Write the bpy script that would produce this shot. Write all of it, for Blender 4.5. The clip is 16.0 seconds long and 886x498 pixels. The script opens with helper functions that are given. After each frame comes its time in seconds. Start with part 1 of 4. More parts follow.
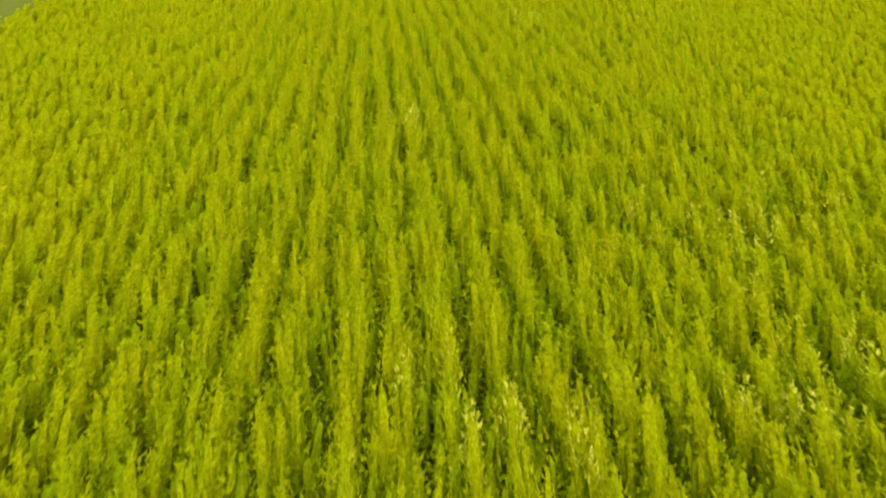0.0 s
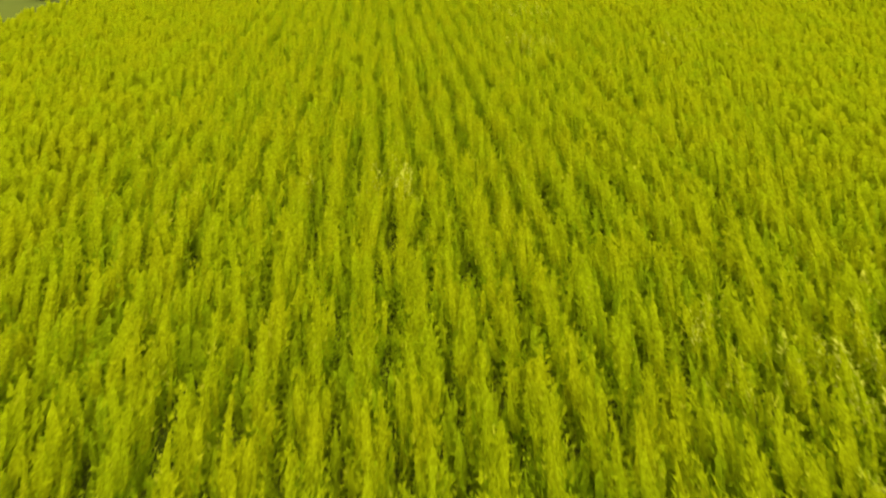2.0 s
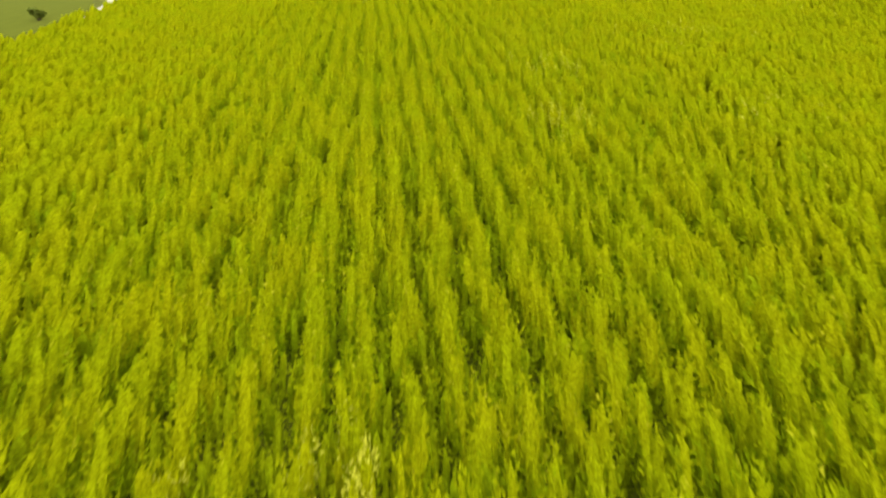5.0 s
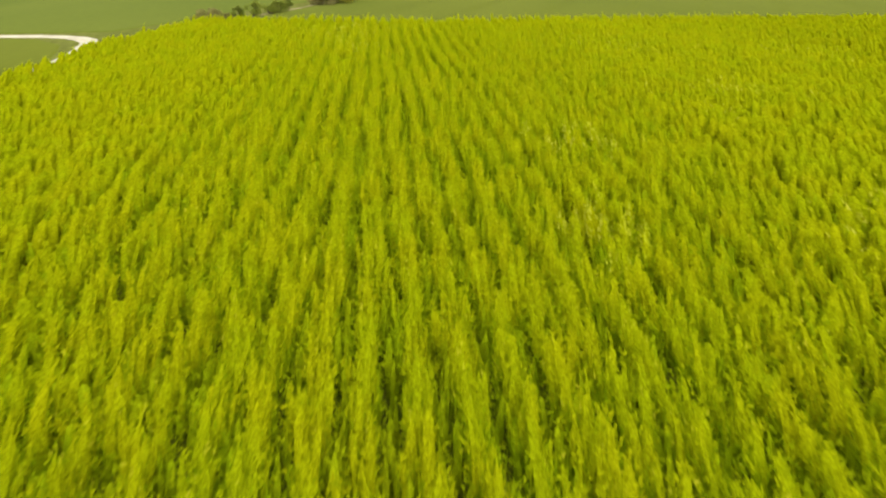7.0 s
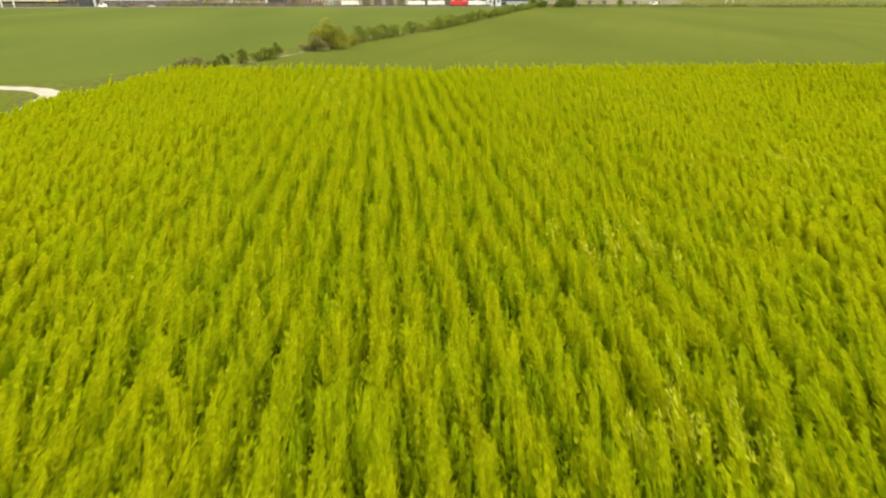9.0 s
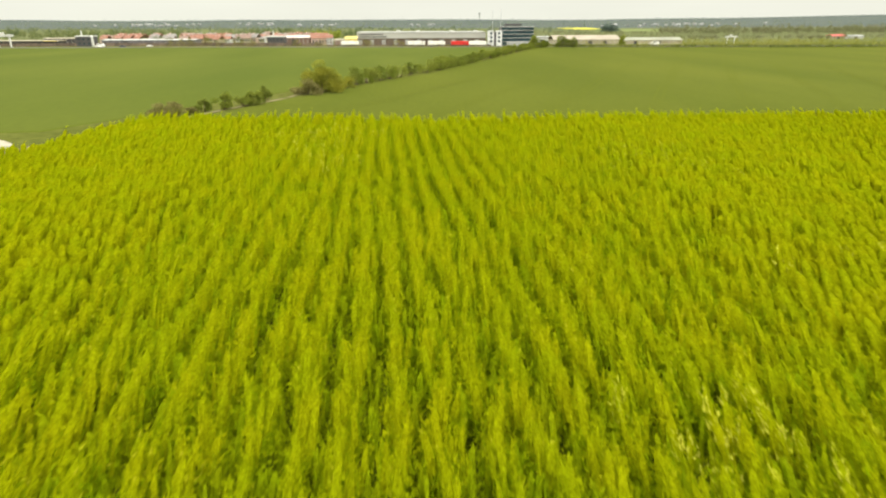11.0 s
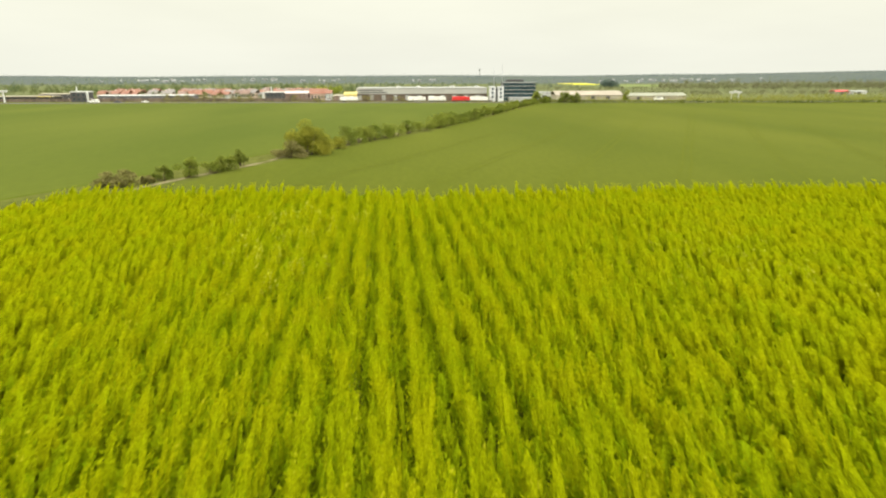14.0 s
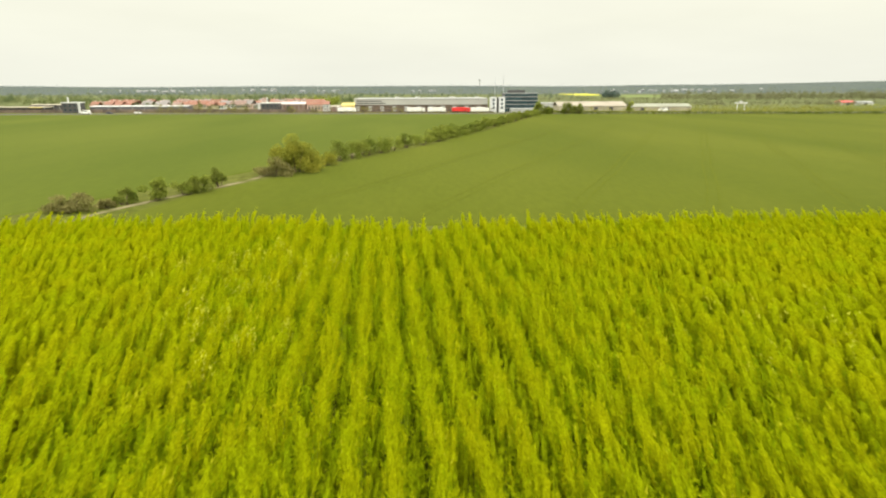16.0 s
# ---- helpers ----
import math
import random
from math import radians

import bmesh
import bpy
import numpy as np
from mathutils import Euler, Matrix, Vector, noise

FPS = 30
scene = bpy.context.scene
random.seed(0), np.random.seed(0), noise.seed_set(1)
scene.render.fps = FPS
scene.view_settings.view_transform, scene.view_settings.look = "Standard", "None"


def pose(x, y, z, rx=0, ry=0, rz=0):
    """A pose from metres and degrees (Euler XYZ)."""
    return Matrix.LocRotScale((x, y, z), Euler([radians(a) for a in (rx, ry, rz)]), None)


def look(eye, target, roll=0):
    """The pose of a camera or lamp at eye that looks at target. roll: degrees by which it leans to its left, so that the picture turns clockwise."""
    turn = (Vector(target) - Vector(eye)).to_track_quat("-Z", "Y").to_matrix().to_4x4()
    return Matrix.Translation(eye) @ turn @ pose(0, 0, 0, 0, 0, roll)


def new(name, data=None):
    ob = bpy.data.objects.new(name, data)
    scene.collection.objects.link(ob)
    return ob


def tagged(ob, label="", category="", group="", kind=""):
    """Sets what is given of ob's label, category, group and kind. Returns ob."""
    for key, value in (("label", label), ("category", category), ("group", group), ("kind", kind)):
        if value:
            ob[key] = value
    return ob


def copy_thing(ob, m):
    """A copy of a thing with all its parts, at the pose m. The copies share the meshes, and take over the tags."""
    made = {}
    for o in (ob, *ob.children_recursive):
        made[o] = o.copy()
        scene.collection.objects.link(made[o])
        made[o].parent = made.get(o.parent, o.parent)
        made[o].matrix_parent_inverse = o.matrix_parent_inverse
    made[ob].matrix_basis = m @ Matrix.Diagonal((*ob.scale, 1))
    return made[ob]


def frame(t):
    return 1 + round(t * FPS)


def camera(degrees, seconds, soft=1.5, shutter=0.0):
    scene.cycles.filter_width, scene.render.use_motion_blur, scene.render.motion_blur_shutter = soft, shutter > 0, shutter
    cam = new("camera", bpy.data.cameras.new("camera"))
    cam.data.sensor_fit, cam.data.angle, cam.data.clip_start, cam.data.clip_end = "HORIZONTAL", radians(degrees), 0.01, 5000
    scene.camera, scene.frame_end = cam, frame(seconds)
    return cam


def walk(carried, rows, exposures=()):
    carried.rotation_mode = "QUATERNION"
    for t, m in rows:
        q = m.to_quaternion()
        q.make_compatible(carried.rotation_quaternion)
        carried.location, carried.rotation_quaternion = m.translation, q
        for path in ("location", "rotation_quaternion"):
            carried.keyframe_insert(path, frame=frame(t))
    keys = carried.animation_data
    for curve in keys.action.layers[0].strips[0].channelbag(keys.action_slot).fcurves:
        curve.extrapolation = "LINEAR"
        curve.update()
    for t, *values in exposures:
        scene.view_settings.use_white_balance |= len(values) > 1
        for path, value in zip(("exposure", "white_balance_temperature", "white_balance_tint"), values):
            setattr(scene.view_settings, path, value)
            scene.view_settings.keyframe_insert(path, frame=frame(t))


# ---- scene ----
cam = camera(73.5, 16.0, soft=2.1, shutter=0.6)
# seconds, x, y, z, yaw, pitch
ROWS = [
    (0.0, 0.00, -0.00, 17.49, -3.35, -33.00),
    (0.5, 0.13, 1.97, 17.45, -3.28, -32.90),
    (1.0, 0.28, 4.16, 17.40, -3.23, -32.76),
    (1.5, 0.46, 6.60, 17.36, -3.18, -32.53),
    (2.0, 0.66, 9.24, 17.31, -3.16, -32.32),
    (2.5, 0.87, 12.17, 17.28, -3.14, -32.12),
    (3.0, 1.07, 15.24, 17.25, -3.11, -31.99),
    (3.5, 1.26, 18.46, 17.23, -3.09, -31.88),
    (4.0, 1.48, 21.60, 17.22, -3.04, -31.76),
    (6.5, 2.52, 38.66, 17.15, -2.85, -28.84),
    (7.0, 2.73, 42.19, 17.13, -2.84, -28.02),
    (7.5, 2.93, 45.75, 17.10, -2.84, -27.13),
    (8.0, 3.12, 49.27, 17.07, -2.83, -26.25),
    (8.5, 3.28, 52.72, 17.04, -2.85, -25.36),
    (9.0, 3.41, 56.09, 17.02, -2.86, -24.52),
    (11.5, 3.97, 73.55, 17.05, -2.86, -20.39),
    (12.0, 4.15, 76.93, 17.06, -2.86, -19.57),
    (12.5, 4.37, 80.30, 17.06, -2.86, -18.74),
    (13.0, 4.61, 83.64, 17.06, -2.85, -17.95),
    (13.5, 4.83, 86.98, 17.06, -2.81, -17.16),
    (14.0, 5.04, 90.21, 17.06, -2.77, -16.38),
    (14.5, 5.23, 93.37, 17.07, -2.76, -15.63),
    (15.0, 5.42, 96.44, 17.07, -2.76, -15.42),
    (15.5, 5.59, 99.55, 17.07, -2.76, -15.43),
    (16.0, 5.76, 102.63, 17.07, -2.77, -15.44),
]
walk(cam, [(t, pose(x, y, z, 90 + pitch, 0.15, yaw)) for t, x, y, z, yaw, pitch in ROWS])

# ---- light ----
SUN_UP, SUN_FROM = 48.0, 150.0      # elevation, and compass bearing from +y towards +x
scene.view_settings.exposure = 0.0


def overcast():
    world = bpy.data.worlds.new("overcast_sky")
    scene.world = world
    world.use_nodes = True
    nt = world.node_tree
    nt.nodes.clear()
    n, l = nt.nodes.new, nt.links.new
    out, bg = n("ShaderNodeOutputWorld"), n("ShaderNodeBackground")
    sky = n("ShaderNodeTexSky")
    sky.sky_type, sky.sun_disc = "NISHITA", False
    sky.sun_elevation, sky.sun_rotation = radians(SUN_UP), radians(SUN_FROM)
    sky.air_density, sky.dust_density = 1.0, 3.0
    dim = n("ShaderNodeMix")
    dim.data_type, dim.blend_type = "RGBA", "MULTIPLY"
    dim.inputs[0].default_value = 1.0
    dim.inputs[7].default_value = (0.1, 0.1, 0.1, 1)
    l(sky.outputs[0], dim.inputs[6])
    co, sep, ramp = n("ShaderNodeTexCoord"), n("ShaderNodeSeparateXYZ"), n("ShaderNodeValToRGB")
    l(co.outputs["Generated"], sep.inputs[0])
    l(sep.outputs["Z"], ramp.inputs[0])
    el = ramp.color_ramp.elements
    el[0].position, el[0].color = 0.0, (0.96, 0.965, 0.83, 1)
    el[1].position, el[1].color = 1.0, (2.8, 2.8, 2.61, 1)
    for at, c in ((0.03, (0.965, 0.965, 0.83, 1)), (0.10, (1.0, 0.99, 0.82, 1)), (0.17, (1.06, 1.04, 0.87, 1)), (0.32, (2.1, 2.09, 1.9, 1)), (0.6, (2.4, 2.4, 2.23, 1))):
        e = el.new(at)
        e.color = c
    tex = n("ShaderNodeTexNoise")
    tex.inputs["Scale"].default_value, tex.inputs["Detail"].default_value = 3.0, 4.0
    stretch = n("ShaderNodeMapping")
    stretch.inputs["Scale"].default_value = (1, 1, 5)
    l(co.outputs["Generated"], stretch.inputs[0])
    l(stretch.outputs[0], tex.inputs[0])
    cloud = n("ShaderNodeMapRange")
    cloud.inputs[1].default_value, cloud.inputs[2].default_value = 0.3, 0.7
    cloud.inputs[3].default_value, cloud.inputs[4].default_value = 0.965, 1.03
    l(tex.outputs[0], cloud.inputs[0])
    shade = n("ShaderNodeMix")
    shade.data_type, shade.blend_type = "RGBA", "MULTIPLY"
    shade.inputs[0].default_value = 1.0
    l(ramp.outputs[0], shade.inputs[6])
    l(cloud.outputs[0], shade.inputs[7])
    mix = n("ShaderNodeMix")
    mix.data_type = "RGBA"
    mix.inputs[0].default_value = 0.93
    l(dim.outputs[2], mix.inputs[6])
    l(shade.outputs[2], mix.inputs[7])
    l(mix.outputs[2], bg.inputs[0])
    bg.inputs[1].default_value = 1.0
    l(bg.outputs[0], out.inputs[0])


overcast()
sun = new("sun", bpy.data.lights.new("sun", "SUN"))
sun.data.energy, sun.data.angle, sun.data.color = 1.1, radians(14), (1.0, 0.96, 0.88)
a, b = radians(SUN_FROM), radians(SUN_UP)
sun.matrix_world = look((0, 0, 60), (-math.sin(a) * math.cos(b) * 9, -math.cos(a) * math.cos(b) * 9, 60 - math.sin(b) * 9))

# ---- materials ----


def material(name, colour, rough=0.8, vary=0.25, scale=1.0, fine=12.0, bump=0.2, metal=0.0, other=None, per="", streak=None, depth=0.02, gloss=0.5, sheen=0.0):
    """colour varied at a coarse and a fine scale (in 1/m), optionally towards another colour and per object or per island."""
    m = bpy.data.materials.new(name)
    m.use_nodes = True
    nt = m.node_tree
    n, l = nt.nodes.new, nt.links.new
    bsdf = nt.nodes["Principled BSDF"]
    bsdf.inputs["Roughness"].default_value, bsdf.inputs["Metallic"].default_value = rough, metal
    bsdf.inputs["Sheen Weight"].default_value, bsdf.inputs["Sheen Roughness"].default_value = sheen, 0.25
    bsdf.inputs["Sheen Tint"].default_value = (1.0, 0.98, 0.7, 1)
    bsdf.inputs["Specular IOR Level"].default_value = gloss
    geo = n("ShaderNodeNewGeometry")
    at = geo.outputs["Position"]
    if streak:
        mp = n("ShaderNodeMapping")
        mp.inputs["Rotation"].default_value = (0, 0, radians(streak[0]))
        mp.inputs["Scale"].default_value = (1, streak[1], 1)
        l(at, mp.inputs[0])
        at = mp.outputs[0]
    coarse, grain = n("ShaderNodeTexNoise"), n("ShaderNodeTexNoise")
    for tex, s, d in ((coarse, scale, 3.0), (grain, fine, 5.0)):
        tex.inputs["Scale"].default_value, tex.inputs["Detail"].default_value = s, d
        l(at, tex.inputs[0])
    c2 = other or tuple(min(1, v * 1.25) for v in colour)
    mix = n("ShaderNodeMix")
    mix.data_type = "RGBA"
    mix.inputs[6].default_value, mix.inputs[7].default_value = (*colour, 1), (*c2, 1)
    wide = n("ShaderNodeMapRange")
    wide.inputs[1].default_value, wide.inputs[2].default_value = 0.35, 0.65
    l(coarse.outputs[0], wide.inputs[0])
    l(wide.outputs[0], mix.inputs[0])
    amount = n("ShaderNodeMapRange")
    amount.inputs[1].default_value, amount.inputs[2].default_value = 0.3, 0.7
    amount.inputs[3].default_value, amount.inputs[4].default_value = 1 - vary, 1 + vary
    l(grain.outputs[0], amount.inputs[0])
    last = amount.outputs[0]
    if per:
        src = n("ShaderNodeObjectInfo").outputs["Random"] if per == "object" else geo.outputs["Random Per Island"]
        pr = n("ShaderNodeMapRange")
        pr.inputs[3].default_value, pr.inputs[4].default_value = 1 - vary, 1 + vary
        l(src, pr.inputs[0])
        mul = n("ShaderNodeMath")
        mul.operation = "MULTIPLY"
        l(last, mul.inputs[0])
        l(pr.outputs[0], mul.inputs[1])
        last = mul.outputs[0]
    shade = n("ShaderNodeMix")
    shade.data_type, shade.blend_type = "RGBA", "MULTIPLY"
    shade.inputs[0].default_value = 1.0
    l(mix.outputs[2], shade.inputs[6])
    l(last, shade.inputs[7])
    l(shade.outputs[2], bsdf.inputs["Base Color"])
    if bump:
        bp = n("ShaderNodeBump")
        bp.inputs["Strength"].default_value, bp.inputs["Distance"].default_value = bump, depth
        l(grain.outputs[0], bp.inputs["Height"])
        l(bp.outputs[0], bsdf.inputs["Normal"])
    return m


def leafy(name, colour, other, pale, patch=0.12, vary=0.3, through_light=0.45, pale_amount=0.0, specks=0.62, grain=0.0):
    """Leaves: diffuse with light passing through, hue varied by patch and by leaf; pale leaves in patches, for turned
    undersides and for painted glints.
    """
    m = bpy.data.materials.new(name)
    m.use_nodes = True
    nt = m.node_tree
    nt.nodes.clear()
    n, l = nt.nodes.new, nt.links.new
    out, add = n("ShaderNodeOutputMaterial"), n("ShaderNodeMixShader")
    front, back = n("ShaderNodeBsdfDiffuse"), n("ShaderNodeBsdfTranslucent")
    add.inputs[0].default_value = through_light
    geo = n("ShaderNodeNewGeometry")
    tex = n("ShaderNodeTexNoise")
    tex.inputs["Scale"].default_value, tex.inputs["Detail"].default_value = patch, 3.0
    l(geo.outputs["Position"], tex.inputs[0])
    mr = n("ShaderNodeMapRange")
    mr.inputs[1].default_value, mr.inputs[2].default_value = 0.38, 0.62
    l(tex.outputs[0], mr.inputs[0])
    mix = n("ShaderNodeMix")
    mix.data_type = "RGBA"
    mix.inputs[6].default_value, mix.inputs[7].default_value = (*colour, 1), (*other, 1)
    l(mr.outputs[0], mix.inputs[0])
    t2 = n("ShaderNodeTexNoise")
    t2.inputs["Scale"].default_value, t2.inputs["Detail"].default_value = 0.25, 2.0
    l(geo.outputs["Position"], t2.inputs[0])
    spot = n("ShaderNodeMapRange")
    spot.inputs[1].default_value, spot.inputs[2].default_value = 0.35, 0.55
    l(t2.outputs[0], spot.inputs[0])
    pick = n("ShaderNodeMath")
    pick.operation = "GREATER_THAN"
    pick.inputs[1].default_value = specks
    l(geo.outputs["Random Per Island"], pick.inputs[0])
    both = n("ShaderNodeMath")
    both.operation = "MULTIPLY"
    l(spot.outputs[0], both.inputs[0])
    l(pick.outputs[0], both.inputs[1])
    less = n("ShaderNodeMath")
    less.operation = "MULTIPLY"
    less.inputs[1].default_value = pale_amount
    l(both.outputs[0], less.inputs[0])
    mix2 = n("ShaderNodeMix")
    mix2.data_type = "RGBA"
    mix2.inputs[7].default_value = (*pale, 1)
    l(less.outputs[0], mix2.inputs[0])
    l(mix.outputs[2], mix2.inputs[6])
    per = n("ShaderNodeMapRange")
    per.inputs[3].default_value, per.inputs[4].default_value = 1 - vary, 1 + vary
    l(geo.outputs["Random Per Island"], per.inputs[0])
    shade = n("ShaderNodeMix")
    shade.data_type, shade.blend_type = "RGBA", "MULTIPLY"
    shade.inputs[0].default_value = 1.0
    l(mix2.outputs[2], shade.inputs[6])
    l(per.outputs[0], shade.inputs[7])
    last = shade.outputs[2]
    if grain:
        # the single leaves of a dense mass: cells of leaf size, each with its own tone and its own tilt
        t3 = n("ShaderNodeTexVoronoi")
        t3.inputs["Scale"].default_value = 15.0
        squash = n("ShaderNodeMapping")
        squash.inputs["Scale"].default_value = (1.3, 0.8, 0.7)
        l(geo.outputs["Position"], squash.inputs[0])
        l(squash.outputs[0], t3.inputs["Vector"])
        tone = n("ShaderNodeSeparateColor")
        l(t3.outputs["Color"], tone.inputs[0])
        m3 = n("ShaderNodeMapRange")
        m3.inputs[3].default_value, m3.inputs[4].default_value = 1 - grain, 1 + grain
        l(tone.outputs[0], m3.inputs[0])
        g3 = n("ShaderNodeMix")
        g3.data_type, g3.blend_type = "RGBA", "MULTIPLY"
        g3.inputs[0].default_value = 1.0
        l(last, g3.inputs[6])
        l(m3.outputs[0], g3.inputs[7])
        last = g3.outputs[2]
        bp = n("ShaderNodeBump")
        bp.invert = True
        bp.inputs["Strength"].default_value, bp.inputs["Distance"].default_value = 0.8, 0.05
        l(t3.outputs["Distance"], bp.inputs["Height"])
        for s in (front, back):
            l(bp.outputs[0], s.inputs["Normal"])
    for s in (front, back):
        l(last, s.inputs["Color"])
    l(front.outputs[0], add.inputs[1])
    l(back.outputs[0], add.inputs[2])
    l(add.outputs[0], out.inputs[0])
    return m


# the few paler leaves paint the sparkle of leaf tips catching light
WILLOW = leafy("willow_leaf", (0.329, 0.436, 0.004), (0.373, 0.450, 0.004), (0.62, 0.58, 0.03), 0.30, 0.08, 0.61, 0.6, 0.965, grain=0.22)
WILLOW_TIP = leafy("willow_tip_leaf", (0.405, 0.460, 0.004), (0.455, 0.472, 0.004), (0.66, 0.61, 0.03), 0.30, 0.08, 0.61, 0.6, 0.965, grain=0.22)
WILLOW_MASS = leafy("willow_leaf_mass", (0.329, 0.436, 0.004), (0.373, 0.450, 0.004), (0.6, 0.57, 0.03), 0.30, 0.04, 0.61, grain=0.3)
TIP_MASS = leafy("willow_tip_mass", (0.405, 0.460, 0.004), (0.455, 0.472, 0.004), (0.6, 0.57, 0.03), 0.30, 0.04, 0.61, grain=0.3)
UNDER = leafy("undergrowth_leaf", (0.352, 0.440, 0.005), (0.395, 0.452, 0.005), (0.5, 0.52, 0.1), 0.3, 0.12, 0.61, grain=0.25)
WILLOW_PALE = leafy("willow_leaf_turned", (0.385, 0.445, 0.004), (0.44, 0.455, 0.004), (0.60, 0.58, 0.05), 0.10, 0.2, 0.5, 0.85, 0.3, grain=0.3)
BARK = material("bark", (0.10, 0.075, 0.04), 0.9, 0.3, 2.0, 25.0, 0.4)
SOIL = material("weedy_soil", (0.085, 0.11, 0.006), 0.95, 0.35, 0.8, 9.0, 0.5, other=(0.12, 0.13, 0.010), gloss=0.0)
MEADOW = material("meadow", (0.096, 0.108, 0.020), 0.95, 0.25, 0.012, 0.6, 0.4, other=(0.128, 0.130, 0.036), depth=0.1, gloss=0.0)
WHEAT = material("young_wheat", (0.078, 0.096, 0.0080), 0.9, 0.06, 0.02, 1.2, 0.3, other=(0.100, 0.114, 0.011), streak=(0, 0.25), depth=0.1, gloss=0.0, sheen=0.085)
WHEAT_PALE = material("young_wheat_paler", (0.073, 0.097, 0.0105), 0.9, 0.06, 0.02, 1.2, 0.3, other=(0.098, 0.118, 0.015), streak=(0, 0.25), depth=0.1, gloss=0.0, sheen=0.085)
TRAM = material("tramline_soil", (0.0895, 0.106, 0.009), 0.95, 0.1, 0.1, 2.0, 0.2, other=(0.096, 0.111, 0.0095), gloss=0.0, sheen=0.08)
GRAVEL = material("pale_gravel", (0.36, 0.32, 0.24), 0.95, 0.15, 0.4, 6.0, 0.4, other=(0.44, 0.40, 0.30), gloss=0.1)
WORN = material("worn_track_earth", (0.13, 0.125, 0.045), 0.95, 0.2, 0.2, 6.0, 0.4, other=(0.27, 0.23, 0.13), gloss=0.0)
SHOOT = material("young_shoot_bark", (0.17, 0.18, 0.02), 0.8, 0.2, 2.0, 25.0, 0.1, gloss=0.1)
# distance haze is put into this ground colour as a grey-blue tint
FARLAND_HAZED = material("hazed_wooded_land", (0.100, 0.118, 0.106), 0.95, 0.2, 0.006, 0.08, 0.0, other=(0.12, 0.135, 0.112), gloss=0.0)
ASPHALT = material("asphalt", (0.13, 0.125, 0.115), 0.95, 0.15, 0.5, 8.0, 0.3, gloss=0.0)
RAPE = material("flowering_rape", (0.55, 0.50, 0.02), 0.9, 0.2, 0.02, 0.8, 0.3, other=(0.62, 0.58, 0.03))
BUSH_DARK = leafy("hawthorn_leaf", (0.165, 0.205, 0.034), (0.21, 0.235, 0.044), (0.3, 0.3, 0.2), 0.3, 0.35, 0.36)
BUSH_GREEN = leafy("field_maple_leaf", (0.205, 0.245, 0.036), (0.255, 0.28, 0.05), (0.3, 0.3, 0.2), 0.3, 0.35, 0.4)
BUSH_GREY = leafy("bare_thorn_twig", (0.265, 0.235, 0.085), (0.225, 0.21, 0.065), (0.3, 0.3, 0.2), 0.4, 0.35, 0.25)
TREE_OLIVE = leafy("catkin_willow_leaf", (0.335, 0.32, 0.042), (0.24, 0.25, 0.035), (0.3, 0.3, 0.2), 0.3, 0.35, 0.35)
# fresh green with a slight bluish haze mixed into the colour
WOODS = leafy("far_wood_leaf", (0.125, 0.16, 0.07), (0.19, 0.212, 0.08), (0.3, 0.3, 0.2), 0.02, 0.25, 0.3)
# the blue of the ridge woods is aerial haze painted into the leaves
WOODS_HAZE_BLUE = leafy("ridge_wood_haze_leaf", (0.125, 0.152, 0.160), (0.215, 0.24, 0.215), (0.3, 0.3, 0.2), 0.007, 0.2, 0.2)
# green paled and greyed in the colour itself, in place of haze
WOODS_HAZED = leafy("plain_wood_haze_leaf", (0.17, 0.21, 0.135), (0.21, 0.235, 0.14), (0.3, 0.3, 0.2), 0.01, 0.2, 0.25)
# olive-brown of budding trees, desaturated further to carry some haze
WOODS_BROWN_HAZE = leafy("budding_wood_haze_leaf", (0.19, 0.185, 0.10), (0.22, 0.235, 0.11), (0.3, 0.3, 0.2), 0.02, 0.2, 0.25)
SPRING = leafy("spring_leaf", (0.27, 0.31, 0.05), (0.33, 0.35, 0.06), (0.3, 0.3, 0.2), 0.05, 0.25, 0.4)
HEDGE_DARK = leafy("low_hedge_leaf", (0.085, 0.11, 0.02), (0.14, 0.155, 0.03), (0.3, 0.3, 0.2), 0.04, 0.3, 0.3)
# dark trees whose blue-green cast is haze given as leaf colour
COPSE_HAZED = leafy("copse_haze_leaf", (0.105, 0.14, 0.115), (0.14, 0.175, 0.135), (0.3, 0.3, 0.2), 0.03, 0.25, 0.25)
SCRUB = leafy("verge_scrub_leaf", (0.24, 0.25, 0.05), (0.31, 0.30, 0.06), (0.3, 0.3, 0.2), 0.05, 0.3, 0.3)
WHITE = material("white_render", (0.53, 0.53, 0.49), 0.7, 0.08, 0.3, 3.0, 0.05)
CREAM = material("cream_cladding", (0.38, 0.335, 0.235), 0.7, 0.08, 0.2, 3.0, 0.05)
GREY_CLAD = material("grey_cladding", (0.37, 0.37, 0.34), 0.6, 0.08, 0.2, 3.0, 0.05)
ROOF_GREY = material("pale_roof_sheet", (0.37, 0.37, 0.34), 0.7, 0.08, 0.06, 2.0, 0.05, other=(0.42, 0.41, 0.37), gloss=0.2)
DARK_CLAD = material("dark_cladding", (0.066, 0.062, 0.06), 0.6, 0.12, 0.3, 3.0, 0.05)
BLUE_CLAD = material("slate_blue_cladding", (0.115, 0.11, 0.12), 0.6, 0.12, 0.3, 3.0, 0.05)
# pasture green lightened and greyed so that the colour itself looks hazy
HAZE_TINTED_FIELD = material("haze_tinted_field", (0.125, 0.142, 0.058), 0.95, 0.15, 0.01, 0.3, 0.0, other=(0.155, 0.165, 0.075), gloss=0.0)
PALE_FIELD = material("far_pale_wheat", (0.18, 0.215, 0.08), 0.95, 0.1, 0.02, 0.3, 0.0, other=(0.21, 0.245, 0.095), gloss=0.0)
